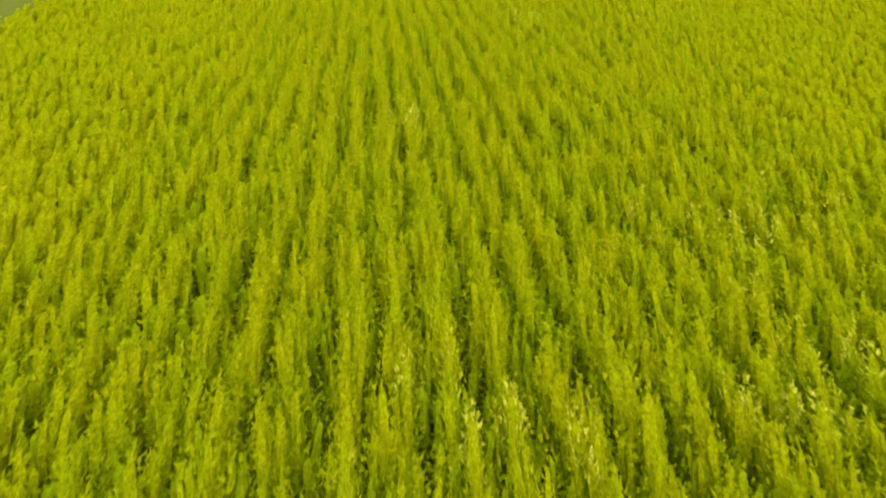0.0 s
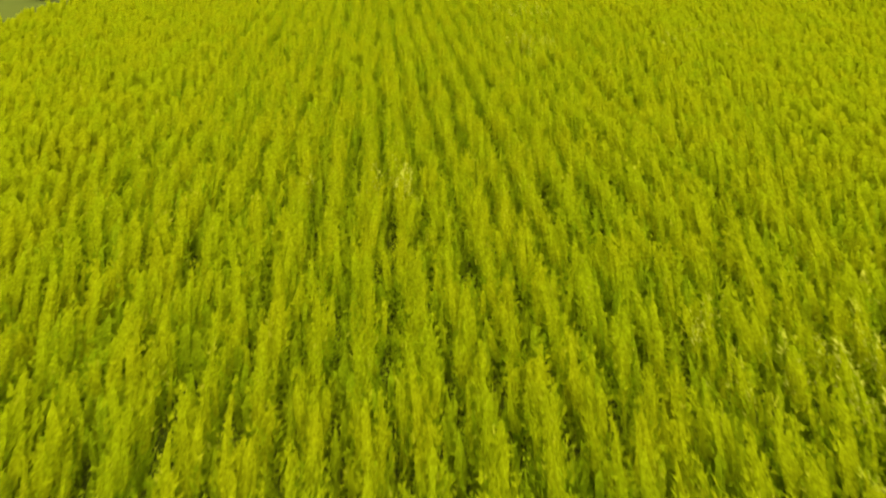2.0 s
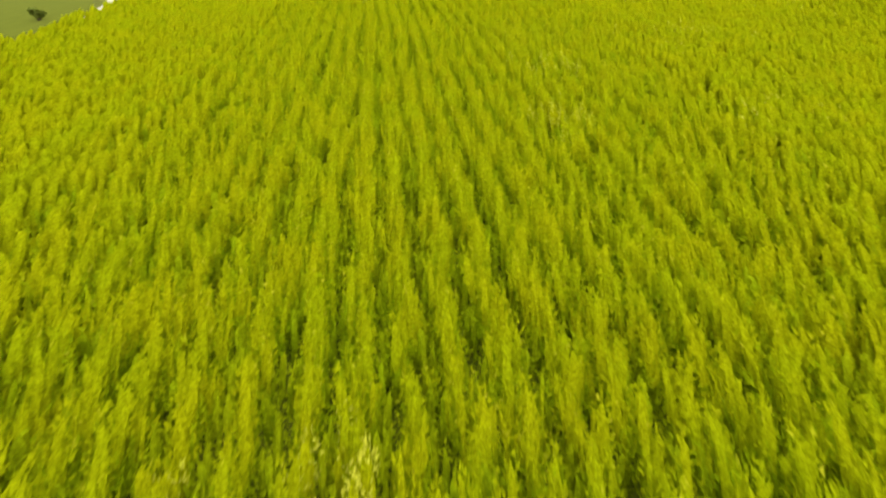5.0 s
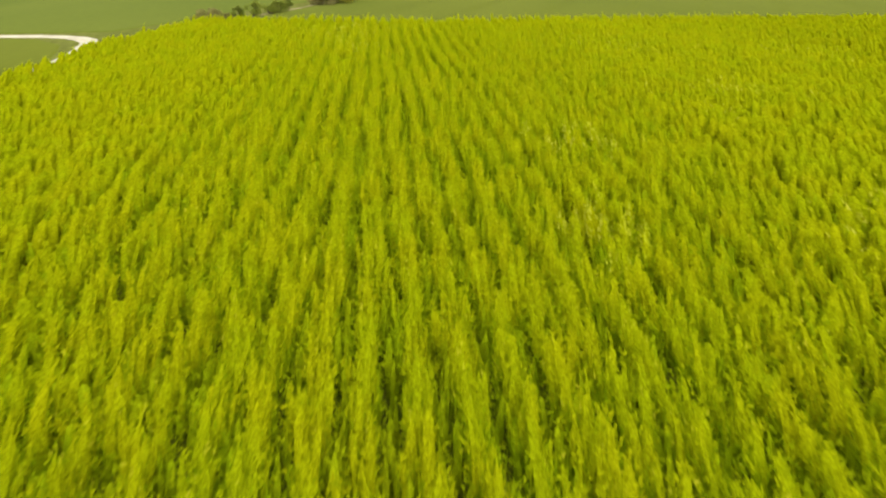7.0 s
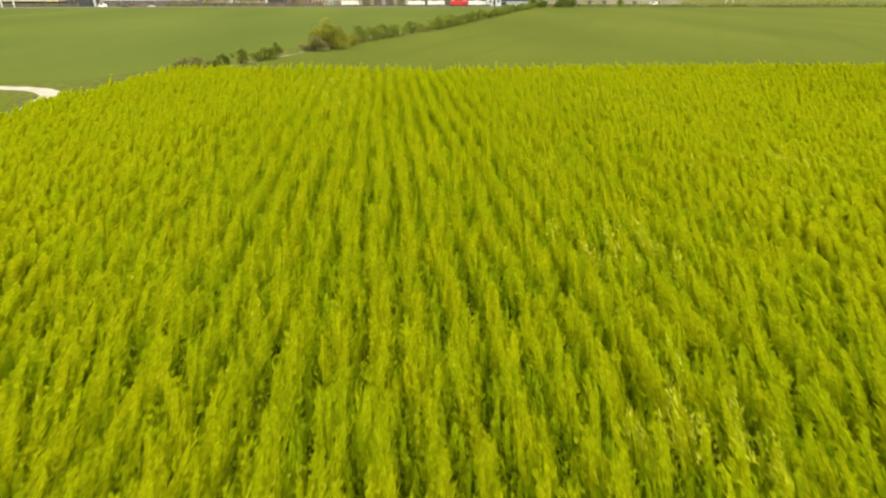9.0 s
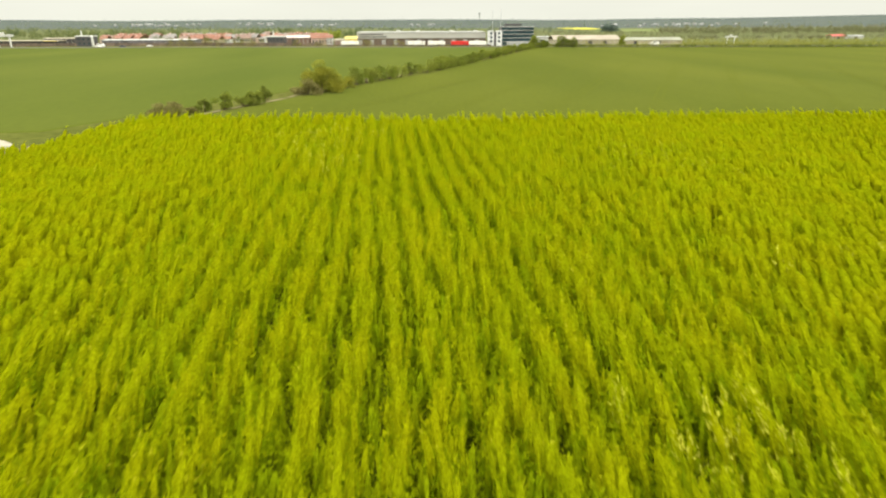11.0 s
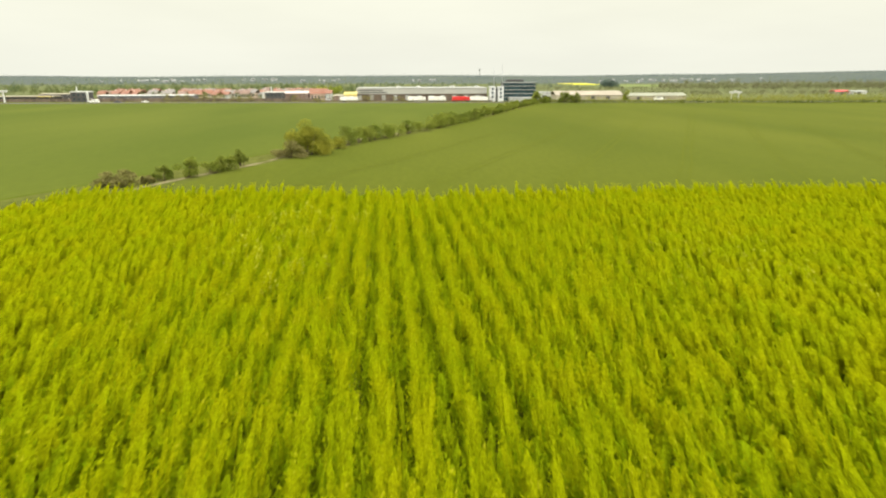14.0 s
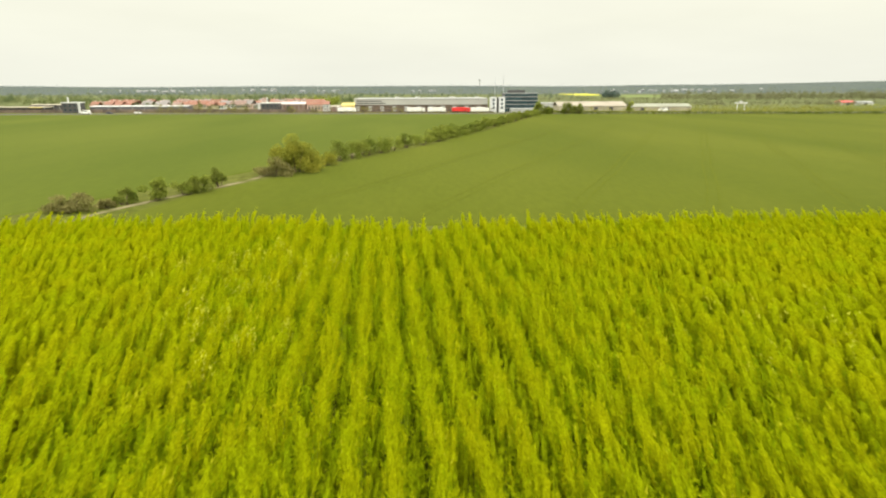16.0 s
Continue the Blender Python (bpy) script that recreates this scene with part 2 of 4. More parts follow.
HILL_WALL = material("far_house_render", (0.33, 0.33, 0.32), 0.8, 0.2, 0.1, 1.0, 0.0, per="object")
RED_TILE = material("red_roof_tile", (0.28, 0.115, 0.07), 0.8, 0.25, 0.5, 6.0, 0.2, other=(0.34, 0.18, 0.12))
PINK_WALL = material("pinkish_render", (0.55, 0.40, 0.33), 0.8, 0.1, 0.4, 4.0, 0.1)
YELLOW_WALL = material("yellow_render", (0.62, 0.50, 0.15), 0.8, 0.1, 0.4, 4.0, 0.1)
BARRIER = material("weathered_barrier_board", (0.13, 0.10, 0.075), 0.9, 0.2, 0.2, 3.0, 0.2, other=(0.19, 0.14, 0.10), per="object")
POST = material("rusty_post", (0.21, 0.15, 0.105), 0.7, 0.2, 1.0, 6.0, 0.2)
RED_PAINT = material("red_lorry_paint", (0.62, 0.03, 0.025), 0.4, 0.06, 0.5, 4.0, 0.0)
WHITE_PAINT = material("white_lorry_paint", (0.78, 0.76, 0.68), 0.45, 0.06, 0.5, 4.0, 0.0)
TYRE = material("tyre_rubber", (0.03, 0.03, 0.03), 0.9, 0.1, 5.0, 20.0, 0.1)
GLASS = material("dark_window_glass", (0.03, 0.05, 0.06), 0.12, 0.1, 0.5, 2.0, 0.0)
OFFICE_GLASS = material("blue_curtain_wall_glass", (0.026, 0.05, 0.055), 0.22, 0.2, 0.2, 2.0, 0.0, per="object")
STEEL = material("galvanised_steel", (0.5, 0.5, 0.5), 0.45, 0.1, 2.0, 10.0, 0.0, metal=0.8)

# ---- helpers for meshes ----


def fall(x, y):
    """Height of the open ground: a gentle slope down towards the town, then a plain, then hills."""
    x, y = np.asarray(x, float), np.asarray(y, float)
    z = 0.1 - 0.0041 * np.clip(x, -150, 300) - 0.0062 * (np.clip(y, -200, 520) - 80)
    far = np.clip((y - 1500) / 1700, 0, 1)
    far = far * far * (3 - 2 * far)
    crest = 9 + 6.5 * (1 + np.tanh((x - 900) / 500)) + 2.5 * np.sin(x / 410 + 1.0) + 1.6 * np.sin(x / 173.0)
    crest = crest + 5.5 * (1 + np.tanh((x - 2000) / 350))
    crest = crest + 3.5 * (1 - np.tanh((x - 200) / 500))
    drop = np.clip((y - 3200) / 1200, 0, 1) * 12
    return z + far * crest - drop


def gz(x, y):
    return float(fall(x, y))


def link(name, bm, mat, parent=None, label=""):
    me = bpy.data.meshes.new(name)
    bm.to_mesh(me)
    bm.free()
    me.materials.append(mat)
    ob = new(name, me)
    if parent:
        ob.parent = parent
    return tagged(ob, label)


def part(name, bm, mat, parent, label=""):
    return link(name, bm, mat, parent, label)


def from_arrays(name, verts, faces, mat, parent=None, label=""):
    me = bpy.data.meshes.new(name)
    me.from_pydata(verts, [], faces)
    me.materials.append(mat)
    ob = new(name, me)
    if parent:
        ob.parent = parent
    return tagged(ob, label)


def thing(name, x, y, label, category, group="", turn=0.0, z=None):
    ob = new(name)
    ob.empty_display_size = 0.3
    ob.matrix_basis = pose(x, y, gz(x, y) if z is None else z, 0, 0, turn)
    return tagged(ob, label, category, group)


def box(bm, x0, y0, z0, x1, y1, z1, bevel=0.0):
    made = bmesh.ops.create_cube(bm, size=1)["verts"]
    bmesh.ops.transform(bm, matrix=Matrix.Translation(((x0 + x1) / 2, (y0 + y1) / 2, (z0 + z1) / 2)) @ Matrix.Diagonal((x1 - x0, y1 - y0, z1 - z0, 1)), verts=made)
    if bevel:
        bmesh.ops.bevel(bm, geom=list({e for v in made for e in v.link_edges}), offset=bevel, segments=1, affect="EDGES")
    return bm


def boxed(*size, bevel=0.0):
    return box(bmesh.new(), *size, bevel=bevel)


def rod(bm, a, b, r0, r1, sides=6):
    a, b = Vector(a), Vector(b)
    made = bmesh.ops.create_cone(bm, cap_ends=True, segments=sides, radius1=r0, radius2=r1, depth=(b - a).length)["verts"]
    bmesh.ops.transform(bm, matrix=Matrix.Translation((a + b) / 2) @ (b - a).to_track_quat("Z", "Y").to_matrix().to_4x4(), verts=made)
    return bm


def gable(bm, x0, y0, x1, y1, z, rise, eave=0.4, thick=0.25):
    """A ridged roof along x with eaves and thickness."""
    x0, x1, y0, y1 = x0 - eave, x1 + eave, y0 - eave, y1 + eave
    mid = (y0 + y1) / 2
    rows = [(x, y, zz) for x in (x0, x1) for y, zz in ((y0, z), (mid, z + rise), (y1, z), (y1, z - thick), (mid, z + rise - thick), (y0, z - thick))]
    v = [bm.verts.new(p) for p in rows]
    for i in range(6):
        j = (i + 1) % 6
        bm.faces.new((v[i], v[j], v[6 + j], v[6 + i]))
    for k in (0, 6):
        q = v[k:k + 6]
        bm.faces.new((q[0], q[1], q[4], q[5]))
        bm.faces.new((q[1], q[2], q[3], q[4]))
    bmesh.ops.recalc_face_normals(bm, faces=bm.faces)
    return bm


def leaf_cloud(rng, centres, radii, count, size, upward=0.2):
    """Leaf triangles scattered through ellipsoids; returns verts (n*3, 3)."""
    centres, radii = np.asarray(centres, float), np.asarray(radii, float)
    which = rng.integers(0, len(centres), count)
    d = rng.normal(size=(count, 3))
    d /= np.linalg.norm(d, axis=1)[:, None]
    p = centres[which] + d * radii[which] * (rng.random(count) ** 0.4)[:, None]
    axis = d + rng.normal(size=(count, 3)) * 0.7 + np.array([0, 0, upward])
    axis /= np.linalg.norm(axis, axis=1)[:, None]
    side = np.cross(axis, rng.normal(size=(count, 3)))
    side /= np.linalg.norm(side, axis=1)[:, None]
    s = size * rng.uniform(0.6, 1.4, count)[:, None]
    tri = np.stack([p - side * s * 0.4, p + side * s * 0.4, p + axis * s], axis=1)
    return tri.reshape(-1, 3)


def triangles(verts):
    return np.arange(len(verts)).reshape(-1, 3)


# ---- the ground ----


def ground_sheet():
    u = np.linspace(-1, 1, 141)
    xs = np.sign(u) * (np.abs(u) ** 2.2) * 4400
    ys = np.concatenate([np.linspace(-500, 500, 41), 500 + np.linspace(0, 1, 70)[1:] ** 1.6 * 4000])
    gx, gy = np.meshgrid(xs, ys)
    verts = np.stack([gx, gy, fall(gx, gy)], axis=-1).reshape(-1, 3)
    w = len(xs)
    i = np.arange(w * len(ys)).reshape(len(ys), w)
    faces = np.stack([i[:-1, :-1], i[:-1, 1:], i[1:, 1:], i[1:, :-1]], axis=-1).reshape(-1, 4)
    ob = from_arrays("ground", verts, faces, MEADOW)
    ob.data.materials.append(FARLAND_HAZED)
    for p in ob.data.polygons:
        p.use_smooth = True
        # beyond y = 1420 the land takes the haze-tinted colour
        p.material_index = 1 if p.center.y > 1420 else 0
    tagged(ob, "green meadow land running out to low wooded hills", "ground", kind="structure")


def patch(name, outline, lift, mat, label, category, step=12.0, thick=0.3, kind="structure"):
    """A low slab over the ground with the given outline (counter-clockwise corners)."""
    bm = bmesh.new()
    rim = []
    for (x0, y0), (x1, y1) in zip(outline, outline[1:] + outline[:1]):
        n = max(1, int(math.hypot(x1 - x0, y1 - y0) / step))
        rim += [(x0 + (x1 - x0) * k / n, y0 + (y1 - y0) * k / n) for k in range(n)]
    top = [bm.verts.new((x, y, gz(x, y) + lift)) for x, y in rim]
    low = []
    for i, (x, y) in enumerate(rim):
        (xa, ya), (xb, yb) = rim[i - 1], rim[(i + 1) % len(rim)]
        d = math.hypot(xb - xa, yb - ya)
        x, y = x + (yb - ya) / d * 1.0, y - (xb - xa) / d * 1.0
        low.append(bm.verts.new((x, y, gz(x, y) + lift - thick)))
    bm.faces.new(top)
    for i in range(len(rim)):
        j = (i + 1) % len(rim)
        bm.faces.new((low[i], low[j], top[j], top[i]))
    bmesh.ops.triangulate(bm, faces=[f for f in bm.faces if len(f.verts) > 4])
    return tagged(link(name, bm, mat), label, category, kind=kind)


def ribbon(name, points, width, lift, mat, label, category, thick=0.25):
    """A track that follows the ground through the points, smoothed."""
    pts = [Vector((x, y, 0)) for x, y in points]
    for _ in range(3):
        pts = [pts[0]] + [p for a, b in zip(pts, pts[1:]) for p in (a.lerp(b, 0.25), a.lerp(b, 0.75))] + [pts[-1]]
    bm = bmesh.new()
    rows = []
    for i, p in enumerate(pts):
        d = (pts[min(i + 1, len(pts) - 1)] - pts[max(i - 1, 0)]).normalized()
        side = Vector((d.y, -d.x, 0))
        w = width / 2 * (1 + 0.07 * math.sin(i * 1.7) + 0.05 * math.sin(i * 0.63))
        row = []
        for k in (-1.15, -1, -0.35, 0, 0.35, 1, 1.15):
            q = p + side * w * k
            up = lift - (thick if abs(k) > 1.1 else 0.05 if abs(k) == 0.35 else 0)
            row.append(bm.verts.new((q.x, q.y, gz(q.x, q.y) + up)))
        rows.append(row)
    for a, b in zip(rows, rows[1:]):
        for k in range(6):
            bm.faces.new((a[k], a[k + 1], b[k + 1], b[k]))
    return tagged(link(name, bm, mat), label, category, kind="structure")


ground_sheet()
# field edges in plan
WEST, EAST, SOUTH = -46.9, 112.0, -15.0


def far_edge(x):
    return 172.6 + 1.6 * math.tanh((-8 - x) / 6) + 1.3 * math.tanh((x - 30) / 15) - 3.0 * math.exp(-((x - 7.6) / 2.6) ** 2)


def west_edge(y):
    return WEST + 0.9 * min(1.0, max(0.0, (y - 105) / 25)) + max(0.0, (y - 140) / 30) ** 1.3 * 4.5


patch("plantation_soil", [(WEST - 1, SOUTH), (EAST, SOUTH), (EAST, 175), (-38, 175), (-43, 160), (WEST - 1, 138)], 0.02, SOIL, "dark weedy soil under the willow rows", "soil", thick=0.1)
patch("wheat_field_east", [(-36, 178.5), (260, 176), (520, 176), (520, 519), (150, 531), (96, 533), (81, 486), (59, 424), (37, 361), (22, 325), (10, 291), (-2, 268), (-10, 250), (-17, 233), (-22, 222), (-31, 203.5)], 0.14, WHEAT, "even green field of young wheat", "field")
patch("wheat_field_west", [(-58, 172), (-51, 187), (-43, 204), (-35, 220), (-28, 236), (-21, 250), (-7, 278), (3, 297), (14, 329), (28, 363), (50, 426), (72, 488), (83, 531), (-126, 528), (-520, 532), (-520, 168.5), (-90, 168.5)], 0.14, WHEAT_PALE, "even green field of young wheat", "field")
patch("wheat_field_corner", [(-520, 60), (-52.2, 60), (-53.4, 138), (-56.5, 147), (-60, 155), (-67, 161), (-90, 162), (-520, 162)], 0.14, WHEAT, "green young wheat inside the bend of the track", "field")
ribbon("field_track", [(-520, 165), (-120, 165), (-76, 166), (-63, 165), (-56, 159.5), (-53.0, 150), (-50.6, 138), (-49.4, 110), (-49, 60), (-48.8, -60)], 3.2, 0.06, GRAVEL, "pale gravel farm track bending round the willow field", "track")
ribbon("hedge_track", [(-53, 156), (-47, 166), (-42.5, 175), (-39.8, 186), (-36.2, 196), (-33, 203), (-27.5, 215.5), (-25.6, 221), (-24.8, 229), (-22, 240), (-18, 249), (-12.5, 262.5), (-4, 277.5), (5.5, 296), (16.5, 328), (30.5, 362), (52.5, 425), (74.5, 487), (86, 522), (90, 541)], 1.1, 0.08, WORN, "pale gravel track running along the hedge", "track")
ribbon("main_road", [(-900, 556), (-290, 545), (-126, 541), (33, 541), (155, 548), (346, 556), (900, 548)], 10.0, 0.08, ASPHALT, "grey asphalt road along the edge of the town", "road")


def tramline(x, y0, y1, lean):
    """Two wheel ruts through the wheat, from y0 to y1, running with the hedge; x is taken at y = 262."""
    bm = bmesh.new()
    for off in (-1.0, 1.0):
        rows = []
        n = max(2, int((y1 - y0) / 8))
        for i in range(n + 1):
            y = y0 + (y1 - y0) * i / n
            c = x + off + lean * (y - 262) + 0.25 * math.sin(y * 0.11 + x)
            w = 0.2 + 0.05 * math.sin(y * 0.37 + off)
            rows.append([bm.verts.new((c + k * w, y, gz(c, y) + 0.14 + (0.03 if k else 0.022))) for k in (-1, 0, 1)])
        for a, b in zip(rows, rows[1:]):
            for k in (0, 1):
                bm.faces.new((a[k], a[k + 1], b[k + 1], b[k]))
    tagged(link("tramline", bm, TRAM), "pair of darker wheel ruts through the young wheat", "wheel ruts", kind="structure")


for k in range(12):
    tramline(21.5 + 21.3 * k, 180.0, 520.0 - 4.0 * max(0, k - 3), 0.47)

# ---- the willow plantation ----
ROW_GAP, PLANT_GAP, ROW_AT, ROW_TURN = 1.82, 0.76, 0.0, 2.8
BEND = 0.215        # the wind bends the shoots towards +y: metres per squared metre of height


def willow_forms(rng, forms, leaves, size, cores, sides, slim=0.30, rings=6):
    """Some willow plants, each a plume of upright shoots about 3 m high. Returns the single leaves as triangles (forms, leaves * 3, 3),
    the dense leaf mass of the strongest shoots as rounded tapering bodies (forms, n, 3), the faces of one such form,
    and which leaves and faces are young growth at the tips."""
    loose, dense, young = [], [], []
    for _ in range(forms):
        shoots = rng.integers(5, 8)
        base = rng.normal(0, (0.17, 0.30), (shoots, 2))
        lean = base * 0.4 + rng.normal(0, 0.08, (shoots, 2)) + rng.normal(0, 0.06, 2)
        high = np.sort(rng.uniform(1.9, 3.05, shoots))[::-1]
        girth = rng.uniform(0.24, 0.38, shoots)
        high[0], girth[0] = rng.uniform(2.95, 3.45), rng.uniform(0.44, 0.58)
        base[0] *= 0.5

        def stem(k, s):
            return np.stack([base[k, 0] + lean[k, 0] * s * high[k] * 0.6, base[k, 1] + lean[k, 1] * s * high[k] * 0.6, s * high[k]], axis=-1)

        body = []
        for k in range(cores):
            for s in np.linspace(0.14, 0.84, rings) if rings > 2 else (0.22, 0.78):
                r = np.interp(s, (0.1, 0.45, 0.7, 0.92), (0.6, 0.95, 0.86, 0.5))
                a = np.arange(sides) * 2 * np.pi / sides + rng.uniform(0, 0.8)
                rad = girth[k] * r * rng.uniform(slim, slim + 0.45, sides)
                body.append(stem(k, np.full(sides, s)) + np.stack([rad * np.cos(a), rad * np.sin(a), rng.uniform(-0.12, 0.12, sides)], axis=1))
            body.append(stem(k, np.array([0.92])))
        dense.append(np.concatenate(body))
        share = high * girth
        k = rng.choice(shoots, leaves, p=share / np.sum(share))
        s = 1 - rng.random(leaves) ** 0.85 * 0.74
        wide = 0.03 + girth[k] * np.interp(s, (0.1, 0.36, 0.56, 0.76, 0.90, 1.0), (0.8, 1.10, 1.06, 0.80, 0.48, 0.14))
        turn = rng.uniform(0, 2 * np.pi, leaves)
        r = wide * rng.uniform(0.3, 1.0, leaves) ** 0.6
        p = stem(k, s) + np.stack([r * np.cos(turn), r * np.sin(turn), np.zeros(leaves)], axis=1)
        tilt = rng.uniform(0.15, 1.2, leaves)
        axis = np.stack([np.cos(turn) * tilt, np.sin(turn) * tilt + 0.45, rng.uniform(0.45, 1.0, leaves)], axis=1)
        axis += rng.normal(0, 0.22, axis.shape)
        axis /= np.linalg.norm(axis, axis=1)[:, None]
        flat = np.stack([np.cos(turn), np.sin(turn), np.full(leaves, 0.5)], axis=1) + rng.normal(0, 0.4, (leaves, 3))
        side = np.cross(axis, flat)
        side /= np.linalg.norm(side, axis=1)[:, None]
        n = size * rng.uniform(0.6, 1.4, leaves)[:, None]
        p = p - axis * n * 0.5
        loose.append(np.stack([p - side * n * 0.28, p + side * n * 0.28, p + axis * n], axis=1).reshape(-1, 3))
        young.append(s * high[k] + rng.normal(0, 0.25, leaves) > 2.0)
    faces, tips = [], []
    for k in range(cores):
        o = k * (rings * sides + 1)
        for q in range(sides):
            w = (q + 1) % sides
            for h in range(rings - 1):
                lo, hi = o + h * sides, o + (h + 1) * sides
                faces += [(lo + q, lo + w, hi + w), (lo + q, hi + w, hi + q)]
                tips += [h + 1 >= 0.5 * rings] * 2
            faces.append((o + (rings - 1) * sides + q, o + (rings - 1) * sides + w, o + rings * sides))
            tips.append(True)
    return np.array(loose), np.array(dense), np.array(faces), np.array(young), np.array(tips)


PALE = [(37, 103, 6), (32, 136, 6), (32, 73, 4), (13, 72, 3), (14, 22, 3.5), (18.5, 24.5, 3), (14.5, 14, 2.5), (16.5, 86, 3), (-1.5, 40, 2), (-8, 151, 6), (33, 98, 4), (62, 126, 7), (-7, 139, 4), (1.8, 12, 2.2)]


def set_out(rng, name, sel, shapes, leaf, mass, label, tall=0.96, wide=1.0, soft=False):
    """Sets one of the given plant forms on each spot, turned, scaled and bent by the wind."""
    if not len(sel):
        return
    loose, dense, faces, young, tips = shapes
    pick = rng.integers(0, len(loose), len(sel))
    turn = np.where(rng.random(len(sel)) < 0.5, 0, np.pi) + rng.normal(0, 0.5, len(sel))
    # strong and weak stretches of the field, plus each plant's own vigour
    vigour = tall + 0.06 * np.sin(sel[:, 0] * 0.21 + 1.3) * np.sin(sel[:, 1] * 0.13) + np.clip(rng.normal(0, 0.105, len(sel)), -0.25, 0.07) * np.where(sel[:, 1] > 156, 0.5, 1)
    spread = wide * rng.uniform(0.85, 1.15, len(sel))
    wind = BEND + rng.normal(0, 0.04, len(sel))
    ct, st = (np.cos(turn) * spread)[:, None], (np.sin(turn) * spread)[:, None]
    young, tips = young[pick].ravel(), np.tile(tips, len(sel))
    for shape, fc, kinds, tip, more in ((loose, None, leaf, young, ""), (dense, faces, mass, tips, "_mass")):
        f = shape[pick].astype(np.float32)
        g = np.empty_like(f)
        g[..., 2] = f[..., 2] * vigour[:, None]
        bent = g[..., 2] ** 2 * wind[:, None]
        g[..., 0] = f[..., 0] * ct - f[..., 1] * st + sel[:, :1]
        g[..., 1] = f[..., 0] * st + f[..., 1] * ct + sel[:, 1:] + bent - 1.1
        g[..., 2] += fall(sel[:, 0], sel[:, 1])[:, None]
        n = g.shape[1]
        g = g.reshape(-1, 3)
        fc = triangles(g) if fc is None else (fc[None] + (np.arange(len(sel)) * n)[:, None, None]).reshape(-1, 3)
        ob = from_arrays(name + more, g, fc, kinds[0])
        ob.data.materials.append(kinds[1])
        ob.data.polygons.foreach_set("use_smooth", np.full(len(fc), soft))
        ob.data.polygons.foreach_set("material_index", tip.astype(np.int32))
        tagged(ob, label, "willow", kind="stuff")


def away_from_line(p):
    """How far a plant stands from the middle of the flown strip, which ends at y = 140."""
    d = np.maximum(np.abs(p[:, 0] - 3 - p[:, 1] * 0.02), (p[:, 1] - 138) * 0.5)
    d = np.where(p[:, 1] < 4, np.maximum(d, 40), d)
    d = np.where(p[:, 1] < 1.1 * d - 7, np.maximum(d, 500), d)
    # the far border stands out against the wheat behind it
    return np.where((p[:, 1] > 163) & (np.abs(p[:, 0] - 10) < 60), np.minimum(d, 18), d)


